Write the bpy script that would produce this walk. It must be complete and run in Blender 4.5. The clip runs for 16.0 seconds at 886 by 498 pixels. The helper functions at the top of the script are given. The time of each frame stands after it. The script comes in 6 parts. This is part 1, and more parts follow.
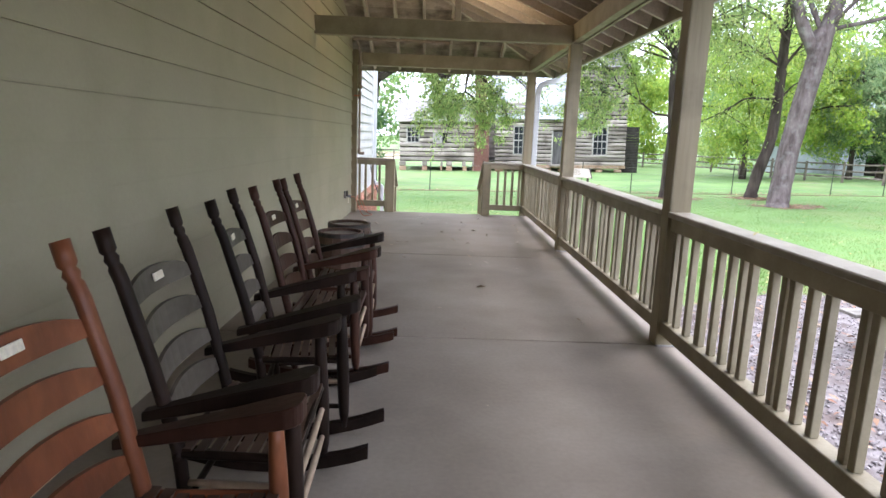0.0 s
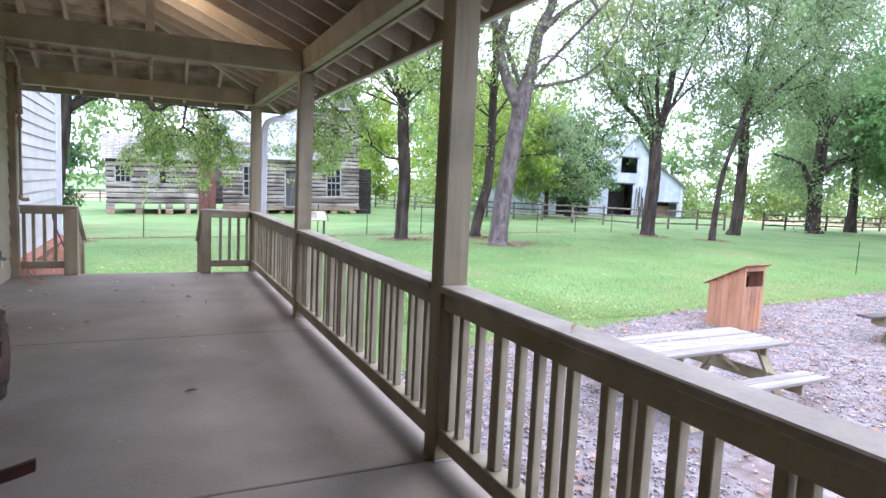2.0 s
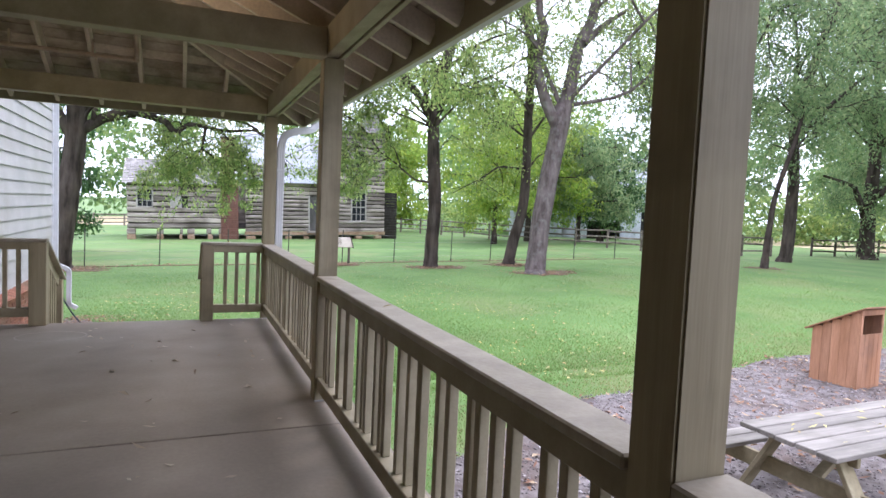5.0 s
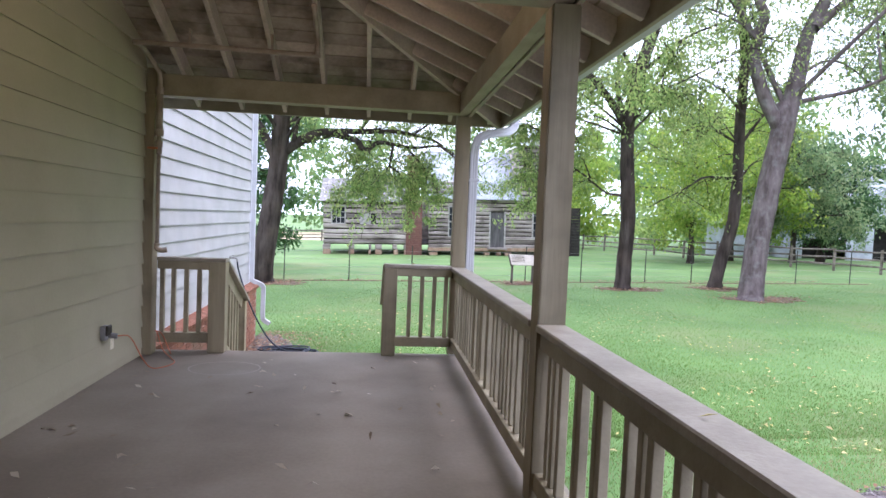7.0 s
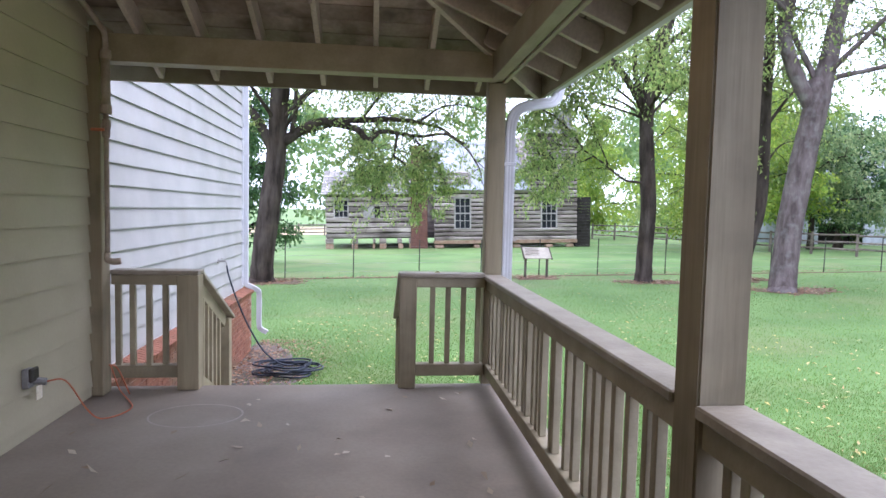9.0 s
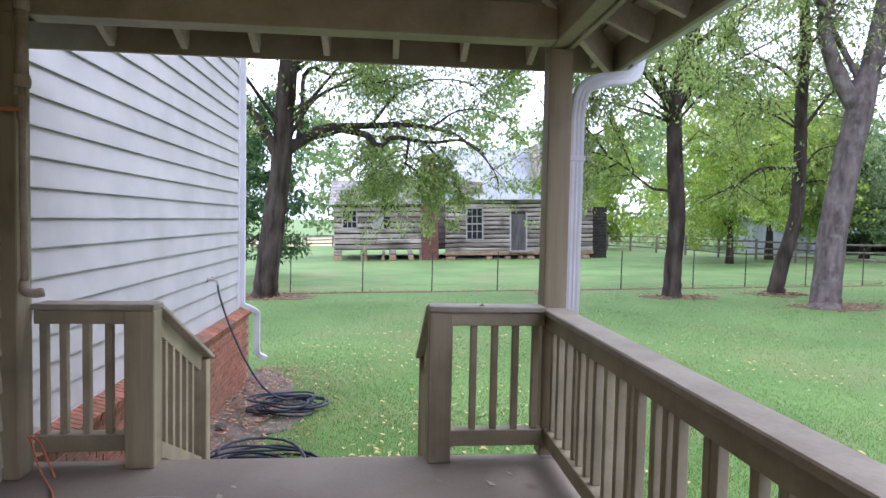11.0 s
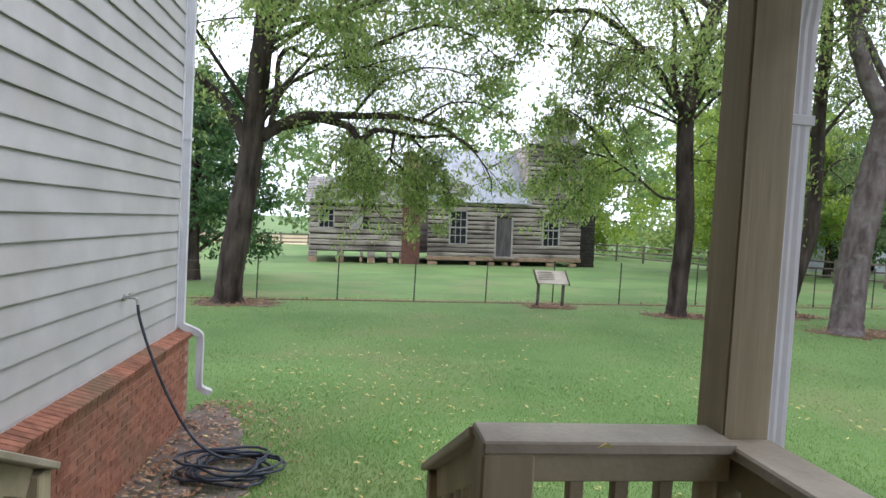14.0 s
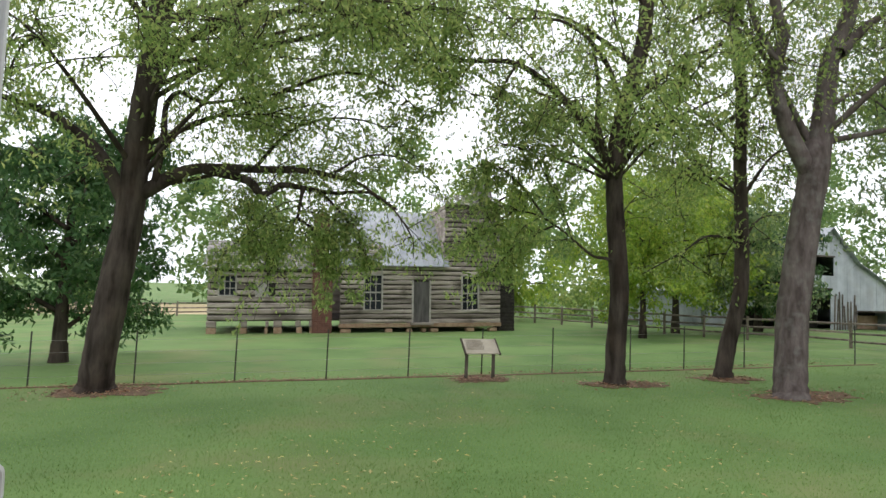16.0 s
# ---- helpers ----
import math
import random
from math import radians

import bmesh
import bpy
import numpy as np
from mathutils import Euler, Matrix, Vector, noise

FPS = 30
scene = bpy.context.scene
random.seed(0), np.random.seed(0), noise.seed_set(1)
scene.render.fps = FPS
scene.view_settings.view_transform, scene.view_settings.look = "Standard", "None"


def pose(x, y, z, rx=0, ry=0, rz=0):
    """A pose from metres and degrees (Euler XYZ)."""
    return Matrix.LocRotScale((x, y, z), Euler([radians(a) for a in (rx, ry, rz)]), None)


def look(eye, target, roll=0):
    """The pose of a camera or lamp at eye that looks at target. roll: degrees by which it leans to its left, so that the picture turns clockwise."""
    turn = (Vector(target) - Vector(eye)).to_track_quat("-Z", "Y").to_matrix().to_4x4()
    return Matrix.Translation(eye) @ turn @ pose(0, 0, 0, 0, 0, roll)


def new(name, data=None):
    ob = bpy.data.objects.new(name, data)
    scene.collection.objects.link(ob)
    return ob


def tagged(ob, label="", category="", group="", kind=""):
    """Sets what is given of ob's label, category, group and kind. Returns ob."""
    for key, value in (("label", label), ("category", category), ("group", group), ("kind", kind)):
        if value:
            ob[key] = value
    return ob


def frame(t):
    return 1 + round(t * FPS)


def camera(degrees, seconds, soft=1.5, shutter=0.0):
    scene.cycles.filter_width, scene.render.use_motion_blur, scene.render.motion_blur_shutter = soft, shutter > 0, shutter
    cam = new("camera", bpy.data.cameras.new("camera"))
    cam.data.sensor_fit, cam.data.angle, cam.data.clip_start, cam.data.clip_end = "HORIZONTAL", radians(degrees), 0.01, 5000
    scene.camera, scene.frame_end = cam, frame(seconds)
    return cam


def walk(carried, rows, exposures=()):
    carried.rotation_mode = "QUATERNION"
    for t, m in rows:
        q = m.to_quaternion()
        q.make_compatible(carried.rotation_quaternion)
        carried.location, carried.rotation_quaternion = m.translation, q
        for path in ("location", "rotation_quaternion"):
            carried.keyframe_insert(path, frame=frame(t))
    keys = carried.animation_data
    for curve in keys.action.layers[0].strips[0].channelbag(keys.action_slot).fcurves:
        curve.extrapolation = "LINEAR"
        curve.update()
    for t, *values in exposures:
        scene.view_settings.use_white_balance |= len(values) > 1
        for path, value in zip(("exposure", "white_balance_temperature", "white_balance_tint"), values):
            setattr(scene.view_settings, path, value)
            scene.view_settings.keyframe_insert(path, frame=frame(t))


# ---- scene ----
cam = camera(71.9, 16.0)
PATH = [
    (0, (0.537, 0.401, 1.282), (0.574, 2.368, 0.918), 2.2),
    (0.5, (0.561, 0.703, 1.303), (0.899, 2.65, 0.997), -0.1),
    (1, (0.64, 0.986, 1.293), (1.179, 2.894, 1.026), 0.9),
    (1.5, (0.713, 1.272, 1.307), (1.358, 3.152, 1.082), 2.2),
    (2, (0.775, 1.567, 1.332), (1.627, 3.366, 1.133), 2.7),
    (2.5, (0.884, 1.855, 1.324), (1.893, 3.571, 1.139), 2.9),
    (3, (0.975, 2.094, 1.345), (2.091, 3.746, 1.184), 3.2),
    (3.5, (1.018, 2.363, 1.366), (2.228, 3.95, 1.225), 1.7),
    (4, (1.109, 2.668, 1.344), (2.279, 4.285, 1.207), 1.2),
    (4.5, (1.181, 2.969, 1.343), (2.176, 4.699, 1.219), 2.6),
    (5, (1.153, 3.3, 1.357), (1.936, 5.136, 1.231), 2.6),
    (5.2, (1.155, 3.419, 1.353), (1.837, 5.295, 1.227), 2.6),
    (7.3, (1.232, 4.897, 1.34), (1.441, 6.884, 1.239), 2.6),
    (7.5, (1.231, 5.026, 1.338), (1.432, 7.013, 1.232), 2.7),
    (8, (1.183, 5.364, 1.355), (1.387, 7.35, 1.236), 1.8),
    (8.5, (1.157, 5.66, 1.343), (1.37, 7.644, 1.221), 1.4),
    (9, (1.161, 5.954, 1.365), (1.379, 7.938, 1.238), 1.3),
    (9.2, (1.154, 6.078, 1.355), (1.372, 8.062, 1.229), 1.2),
    (11.5, (1.085, 7.526, 1.367), (1.256, 9.517, 1.277), 1.4),
    (12, (1.112, 7.865, 1.385), (1.265, 9.857, 1.293), 1.6),
    (12.5, (1.065, 8.224, 1.376), (1.239, 10.214, 1.284), 1.8),
    (13, (1.056, 8.547, 1.358), (1.266, 10.534, 1.265), 2.2),
    (13.5, (1.073, 8.834, 1.378), (1.297, 10.819, 1.29), 2.9),
    (14, (1.031, 9.131, 1.4), (1.295, 11.111, 1.315), 3.2),
    (14.5, (1.029, 9.354, 1.405), (1.353, 11.326, 1.326), 2.2),
    (15, (1.078, 9.575, 1.428), (1.439, 11.541, 1.377), 1.7),
    (15.5, (1.108, 9.775, 1.439), (1.516, 11.732, 1.431), 1.8),
    (15.6, (1.115, 9.925, 1.44), (1.55, 11.875, 1.448), 1.9),
    (15.7, (1.13, 10.2, 1.44), (1.591, 12.145, 1.475), 1.9),
    (15.8, (1.145, 10.49, 1.44), (1.635, 12.43, 1.51), 2.0),
    (15.9, (1.16, 10.78, 1.44), (1.678, 12.711, 1.545), 2.0),
    (16.0, (1.17, 11.06, 1.44), (1.705, 12.986, 1.575), 2.0),
]
EXPOSURES = [(0, 1.4, 6150, 20), (0.5, 1.46, 5850, 23), (1.5, 1.27, 5700, 26), (2.5, 0.99, 5800, 23), (3.5, 0.66, 6150, 20), (5, 0.7, 6100, 23), (7.5, 0.84, 5800, 26), (9, 0.84, 5800, 26), (11.5, 0.5, 5900, 25), (13, 0.29, 6100, 21), (14.5, 0.03, 6550, 16), (15.5, -0.08, 6950, 14), (16, -0.34, 7100, 12)]
walk(cam, [(t, look(eye, target, roll)) for t, eye, target, roll in PATH], exposures=EXPOSURES)

# ---- light: bright overcast sky, soft weak sun from behind the trees ----
world = bpy.data.worlds.new("world")
scene.world = world
world.use_nodes = True
wn, wl = world.node_tree.nodes, world.node_tree.links
wn.clear()
sky = wn.new("ShaderNodeTexSky")
sky.sky_type, sky.sun_disc = "NISHITA", False
sky.sun_elevation, sky.sun_rotation = radians(48), radians(70)
sky.air_density, sky.dust_density = 1.0, 3.0
cloud = wn.new("ShaderNodeTexNoise")
cloud.inputs["Scale"].default_value, cloud.inputs["Detail"].default_value = 2.2, 6
ramp = wn.new("ShaderNodeValToRGB")
ramp.color_ramp.elements[0].position, ramp.color_ramp.elements[1].position = 0.30, 0.46
ramp.color_ramp.elements[0].color, ramp.color_ramp.elements[1].color = (0.55, 0.55, 0.55, 1), (1, 1, 1, 1)
mixs = wn.new("ShaderNodeMix")
mixs.data_type = "RGBA"
mixs.inputs["B"].default_value = (20.0, 21.6, 24.6, 1)
bg, wout = wn.new("ShaderNodeBackground"), wn.new("ShaderNodeOutputWorld")
bg.inputs["Strength"].default_value = 0.1
wl.new(cloud.outputs["Fac"], ramp.inputs["Fac"])
wl.new(ramp.outputs["Color"], mixs.inputs["Factor"])
wl.new(sky.outputs["Color"], mixs.inputs["A"])
wl.new(mixs.outputs["Result"], bg.inputs["Color"])
wl.new(bg.outputs["Background"], wout.inputs["Surface"])
sun = new("sun", bpy.data.lights.new("sun", "SUN"))
sun.data.energy, sun.data.angle, sun.data.color = 0.8, radians(20), (1, 0.96, 0.9)
sun.matrix_world = look((20, 12, 30), (0, 5, 0))

# ---- materials ----
def mat(name, c1, c2, scale=6.0, fine=80.0, rough=0.7, bump=0.15, rnd=0.12, metal=0.0, stretch=(1, 1, 1), spec=0.3, stain=None, island=False, low=0.35, high=0.65, speck=0.5):
    """A surface of two tones with broad patches, fine grain and relief, varied from piece to piece."""
    m = bpy.data.materials.new(name)
    m.use_nodes = True
    n, l = m.node_tree.nodes, m.node_tree.links
    b = n["Principled BSDF"]
    geo, info = n.new("ShaderNodeNewGeometry"), n.new("ShaderNodeObjectInfo")
    vm = n.new("ShaderNodeVectorMath")
    vm.operation = "MULTIPLY"
    vm.inputs[1].default_value = stretch
    l.new(geo.outputs["Position"], vm.inputs[0])
    n1, n2 = n.new("ShaderNodeTexNoise"), n.new("ShaderNodeTexNoise")
    n1.inputs["Scale"].default_value, n1.inputs["Detail"].default_value = scale, 5
    n2.inputs["Scale"].default_value, n2.inputs["Detail"].default_value = fine, 3
    l.new(vm.outputs[0], n1.inputs["Vector"])
    l.new(vm.outputs[0], n2.inputs["Vector"])
    r1 = n.new("ShaderNodeMapRange")
    r1.inputs["From Min"].default_value, r1.inputs["From Max"].default_value = low, high
    l.new(n1.outputs["Fac"], r1.inputs["Value"])
    mx = n.new("ShaderNodeMix")
    mx.data_type = "RGBA"
    mx.inputs["A"].default_value, mx.inputs["B"].default_value = (*c1, 1), (*c2, 1)
    l.new(r1.outputs["Result"], mx.inputs["Factor"])
    hs = n.new("ShaderNodeHueSaturation")
    add = n.new("ShaderNodeMath")
    add.operation = "MULTIPLY_ADD"
    l.new(geo.outputs["Random Per Island"] if island else info.outputs["Random"], add.inputs[0])
    add.inputs[1].default_value, add.inputs[2].default_value = 2 * rnd, 1 - rnd
    grain = n.new("ShaderNodeMath")
    grain.operation = "MULTIPLY_ADD"
    l.new(n2.outputs["Fac"], grain.inputs[0])
    grain.inputs[1].default_value, grain.inputs[2].default_value = speck, 1 - speck / 2
    mul = n.new("ShaderNodeMath")
    mul.operation = "MULTIPLY"
    l.new(add.outputs[0], mul.inputs[0])
    l.new(grain.outputs[0], mul.inputs[1])
    l.new(mul.outputs[0], hs.inputs["Value"])
    l.new(mx.outputs["Result"], hs.inputs["Color"])
    last = hs.outputs["Color"]
    if stain:
        colour, size, amount = stain
        n3 = n.new("ShaderNodeTexNoise")
        n3.inputs["Scale"].default_value, n3.inputs["Detail"].default_value = size, 7
        l.new(geo.outputs["Position"], n3.inputs["Vector"])
        r3 = n.new("ShaderNodeMapRange")
        r3.inputs["From Min"].default_value, r3.inputs["From Max"].default_value, r3.inputs["To Max"].default_value = 0.5, 0.72, amount
        l.new(n3.outputs["Fac"], r3.inputs["Value"])
        m3 = n.new("ShaderNodeMix")
        m3.data_type = "RGBA"
        m3.inputs["B"].default_value = (*colour, 1)
        l.new(r3.outputs["Result"], m3.inputs["Factor"])
        l.new(last, m3.inputs["A"])
        last = m3.outputs["Result"]
    l.new(last, b.inputs["Base Color"])
    b.inputs["Roughness"].default_value, b.inputs["Metallic"].default_value = rough, metal
    b.inputs["Specular IOR Level"].default_value = spec
    bp = n.new("ShaderNodeBump")
    bp.inputs["Strength"].default_value, bp.inputs["Distance"].default_value = bump, 0.01
    l.new(n2.outputs["Fac"], bp.inputs["Height"])
    l.new(bp.outputs["Normal"], b.inputs["Normal"])
    return m


def leafmat(name, c1, c2, c3, trans=0.45):
    """Thin leaves: a colour of their own leaf by leaf, light passing through."""
    m = bpy.data.materials.new(name)
    m.use_nodes = True
    n, l = m.node_tree.nodes, m.node_tree.links
    b, out = n["Principled BSDF"], n["Material Output"]
    geo = n.new("ShaderNodeNewGeometry")
    r = n.new("ShaderNodeValToRGB")
    r.color_ramp.elements[0].color, r.color_ramp.elements[1].color = (*c1, 1), (*c3, 1)
    e = r.color_ramp.elements.new(0.6)
    e.color = (*c2, 1)
    l.new(geo.outputs["Random Per Island"], r.inputs["Fac"])
    nz = n.new("ShaderNodeTexNoise")
    nz.inputs["Scale"].default_value = 0.5
    l.new(geo.outputs["Position"], nz.inputs["Vector"])
    hs = n.new("ShaderNodeHueSaturation")
    rr = n.new("ShaderNodeMapRange")
    rr.inputs["To Min"].default_value, rr.inputs["To Max"].default_value = 0.55, 1.45
    l.new(nz.outputs["Fac"], rr.inputs["Value"])
    l.new(rr.outputs["Result"], hs.inputs["Value"])
    l.new(r.outputs["Color"], hs.inputs["Color"])
    l.new(hs.outputs["Color"], b.inputs["Base Color"])
    b.inputs["Roughness"].default_value, b.inputs["Specular IOR Level"].default_value = 0.55, 0.25
    tr, ms = n.new("ShaderNodeBsdfTranslucent"), n.new("ShaderNodeMixShader")
    l.new(hs.outputs["Color"], tr.inputs["Color"])
    ms.inputs["Fac"].default_value = trans
    l.new(b.outputs["BSDF"], ms.inputs[1])
    l.new(tr.outputs["BSDF"], ms.inputs[2])
    l.new(ms.outputs["Shader"], out.inputs["Surface"])
    return m


M_TRIM = mat("khaki_painted_wood", (0.275, 0.238, 0.155), (0.345, 0.3, 0.205), 5, 60, 0.55, 0.12, 0.08, stain=((0.12, 0.105, 0.07), 3.0, 0.45), speck=0.25)
M_POST = mat("weathered_khaki_post", (0.24, 0.2, 0.125), (0.34, 0.293, 0.195), 4, 26, 0.6, 0.45, 0.08, stretch=(1, 1, 0.07), stain=((0.085, 0.07, 0.046), 2.5, 0.55))
M_CAP = mat("worn_rail_cap", (0.275, 0.243, 0.187), (0.36, 0.322, 0.255), 5, 60, 0.5, 0.15, 0.06, stain=((0.15, 0.13, 0.1), 7.0, 0.3), speck=0.3)
M_WALL = mat("cream_lap_siding", (0.38, 0.345, 0.237), (0.43, 0.392, 0.275), 2, 50, 0.6, 0.06, 0.03, stain=((0.33, 0.295, 0.2), 1.0, 0.25), speck=0.1)
M_SIDING = mat("white_lap_siding", (0.37, 0.365, 0.36), (0.44, 0.43, 0.425), 2, 50, 0.55, 0.05, 0.03, stain=((0.33, 0.3, 0.26), 1.6, 0.35), speck=0.08)
M_WHITE = mat("white_enamel", (0.5, 0.505, 0.52), (0.58, 0.585, 0.6), 3, 40, 0.4, 0.03, 0.02, stain=((0.42, 0.4, 0.36), 4, 0.3), speck=0.1)
M_FLOOR = mat("worn_concrete", (0.222, 0.188, 0.147), (0.305, 0.264, 0.213), 1.1, 40, 0.75, 0.08, 0.03, stain=((0.145, 0.118, 0.092), 0.9, 0.5), speck=0.25)
M_ROOFBOARD = mat("stained_roof_board", (0.31, 0.255, 0.195), (0.47, 0.4, 0.32), 3, 30, 0.75, 0.15, 0.2, island=True, stain=((0.1, 0.08, 0.06), 4.5, 0.8))
M_RAFTER = mat("painted_rafter", (0.47, 0.405, 0.32), (0.57, 0.5, 0.405), 4, 50, 0.6, 0.1, 0.08, stain=((0.26, 0.215, 0.165), 2.5, 0.4))
M_BRICK = mat("red_brick", (0.2, 0.083, 0.052), (0.31, 0.135, 0.085), 12, 120, 0.85, 0.3, 0.2, stain=((0.13, 0.105, 0.065), 1.3, 0.75))
M_MORTAR = mat("mortar", (0.29, 0.2, 0.155), (0.36, 0.26, 0.205), 10, 150, 0.9, 0.3, 0.05, stain=((0.16, 0.13, 0.085), 1.5, 0.7))
M_BRICKH = mat("sooty_old_brick", (0.14, 0.068, 0.052), (0.2, 0.095, 0.072), 5, 60, 0.9, 0.3, 0.2, stain=((0.09, 0.06, 0.05), 1.2, 0.6))
M_GRASS = mat("mown_grass", (0.09, 0.17, 0.047), (0.138, 0.232, 0.07), 0.35, 25, 0.9, 0.5, 0.0, stain=((0.185, 0.205, 0.085), 0.45, 0.8))
M_BLADE = leafmat("grass_blade", (0.135, 0.25, 0.06), (0.19, 0.315, 0.088), (0.28, 0.36, 0.13), 0.5)
M_GRAVEL = mat("gravel_bed", (0.13, 0.11, 0.1), (0.26, 0.235, 0.225), 5, 60, 0.95, 0.9, 0.0, spec=0.1, stain=((0.12, 0.075, 0.055), 0.9, 0.75))
M_STONE = mat("gravel_stone", (0.19, 0.17, 0.164), (0.37, 0.34, 0.33), 20, 120, 0.9, 0.2, 0.4, island=True, spec=0.12, stain=((0.17, 0.11, 0.085), 0.8, 0.6))
M_BARK = mat("dark_furrowed_bark", (0.03, 0.023, 0.019), (0.088, 0.071, 0.06), 5, 26, 0.95, 1.0, 0.15, stretch=(1, 1, 0.22), spec=0.1, stain=((0.12, 0.085, 0.065), 1.3, 0.4))
M_BARKP = mat("pale_lichened_bark", (0.075, 0.058, 0.054), (0.165, 0.135, 0.127), 5, 22, 0.95, 1.0, 0.1, stretch=(1, 1, 0.3), spec=0.1, stain=((0.3, 0.31, 0.28), 4.0, 0.3))
M_LEAF = leafmat("walnut_leaf", (0.2, 0.305, 0.095), (0.325, 0.44, 0.145), (0.52, 0.57, 0.21), 0.62)
M_LEAFB = leafmat("bright_leaf", (0.2, 0.33, 0.06), (0.32, 0.46, 0.08), (0.5, 0.56, 0.11), 0.6)
M_LEAFD = leafmat("deep_green_leaf", (0.045, 0.11, 0.04), (0.075, 0.165, 0.06), (0.13, 0.23, 0.075), 0.35)
M_LEAFM = leafmat("maple_leaf", (0.14, 0.285, 0.1), (0.21, 0.38, 0.14), (0.31, 0.47, 0.18), 0.55)
M_LEAFG = leafmat("grey_green_leaf", (0.16, 0.255, 0.12), (0.25, 0.36, 0.165), (0.4, 0.46, 0.22), 0.5)
M_LEAFF = leafmat("far_leaf", (0.13, 0.23, 0.08), (0.2, 0.32, 0.115), (0.3, 0.39, 0.15), 0.45)
M_FALLEN = leafmat("fallen_leaf", (0.45, 0.37, 0.11), (0.52, 0.45, 0.2), (0.36, 0.24, 0.1), 0.1)
M_FALLENR = leafmat("brown_leaf", (0.2, 0.09, 0.05), (0.3, 0.16, 0.09), (0.42, 0.32, 0.2), 0.1)
M_PORCHLEAF = leafmat("faded_leaf", (0.24, 0.18, 0.12), (0.36, 0.3, 0.22), (0.45, 0.39, 0.3), 0.1)
M_LITTER = mat("leaf_litter", (0.11, 0.07, 0.045), (0.2, 0.125, 0.08), 8, 60, 0.95, 0.8, 0.1)
M_SOIL = mat("bare_soil", (0.1, 0.078, 0.064), (0.2, 0.17, 0.155), 5, 50, 0.95, 0.8, 0.0, stain=((0.09, 0.11, 0.05), 1.6, 0.7))
M_LOG = mat("weathered_log", (0.195, 0.162, 0.14), (0.42, 0.367, 0.325), 1.4, 12, 0.9, 0.6, 0.38, stretch=(0.3, 1, 2.5), stain=((0.09, 0.072, 0.062), 0.9, 0.85))
M_CHINK = mat("dark_chinking", (0.03, 0.026, 0.023), (0.06, 0.052, 0.046), 4, 40, 0.95, 0.4, 0.1)
M_RUST = mat("red_clay_sill", (0.3, 0.19, 0.12), (0.42, 0.3, 0.21), 3, 30, 0.9, 0.4, 0.15)
M_SHINGLE = mat("grey_wood_shingle", (0.24, 0.225, 0.21), (0.36, 0.34, 0.32), 3, 30, 0.9, 0.4, 0.15)
M_TIN = mat("dull_tin_roof", (0.3, 0.325, 0.345), (0.4, 0.425, 0.445), 1.2, 20, 0.55, 0.05, 0.08, metal=0.3, stain=((0.26, 0.24, 0.22), 0.8, 0.5))
M_BARN = mat("pale_tin_wall", (0.42, 0.45, 0.49), (0.54, 0.575, 0.61), 1, 15, 0.6, 0.1, 0.08, stain=((0.33, 0.32, 0.31), 0.7, 0.5))
# near-black colour standing in for the shade inside openings
M_DARK = mat("dark_interior", (0.02, 0.018, 0.016), (0.035, 0.03, 0.027), 3, 30, 0.9, 0.1, 0.0)
M_PANE = mat("dark_glass", (0.012, 0.014, 0.018), (0.025, 0.028, 0.034), 1, 3, 0.4, 0.0, 0.3, spec=0.12)
M_FENCE = mat("weathered_rail", (0.12, 0.098, 0.08), (0.25, 0.21, 0.175), 3, 30, 0.9, 0.4, 0.25)
M_FENCED = mat("dark_creosoted_rail", (0.06, 0.048, 0.04), (0.11, 0.09, 0.075), 3, 30, 0.9, 0.4, 0.25)
M_STEEL = mat("dull_green_steel", (0.05, 0.055, 0.045), (0.09, 0.09, 0.075), 8, 60, 0.6, 0.1, 0.1, metal=0.5)
M_GALV = mat("galvanised_pipe", (0.3, 0.29, 0.27), (0.4, 0.39, 0.37), 10, 80, 0.45, 0.1, 0.05, metal=0.5)
M_PIPE = mat("rusty_painted_pipe", (0.3, 0.245, 0.19), (0.4, 0.335, 0.265), 6, 60, 0.6, 0.15, 0.08, stain=((0.16, 0.1, 0.065), 5.0, 0.6))
M_DRY = leafmat("dry_grass_blade", (0.26, 0.25, 0.11), (0.34, 0.3, 0.15), (0.4, 0.34, 0.2), 0.3)
M_PICNIC = mat("weathered_pine", (0.18, 0.165, 0.142), (0.3, 0.275, 0.24), 4, 25, 0.85, 0.3, 0.15, stretch=(0.2, 2, 2), stain=((0.13, 0.12, 0.09), 3.0, 0.55))
M_PICDARK = mat("dark_worn_pine", (0.075, 0.066, 0.055), (0.15, 0.135, 0.115), 4, 25, 0.85, 0.3, 0.15, stretch=(0.2, 2, 2), stain=((0.05, 0.043, 0.035), 3.0, 0.55))
M_PICLEG = mat("treated_pine_leg", (0.25, 0.21, 0.12), (0.36, 0.31, 0.2), 4, 25, 0.8, 0.3, 0.12, stain=((0.14, 0.12, 0.07), 3.0, 0.5))
M_CEDAR = mat("red_cedar_board", (0.3, 0.145, 0.075), (0.41, 0.215, 0.125), 3, 25, 0.8, 0.3, 0.14, stretch=(2, 2, 0.25), stain=((0.16, 0.095, 0.065), 2.5, 0.6))
M_CHAIR = mat("dark_walnut_wood", (0.011, 0.007, 0.005), (0.024, 0.014, 0.01), 8, 40, 0.55, 0.15, 0.15, stretch=(1, 1, 0.4), spec=0.15)
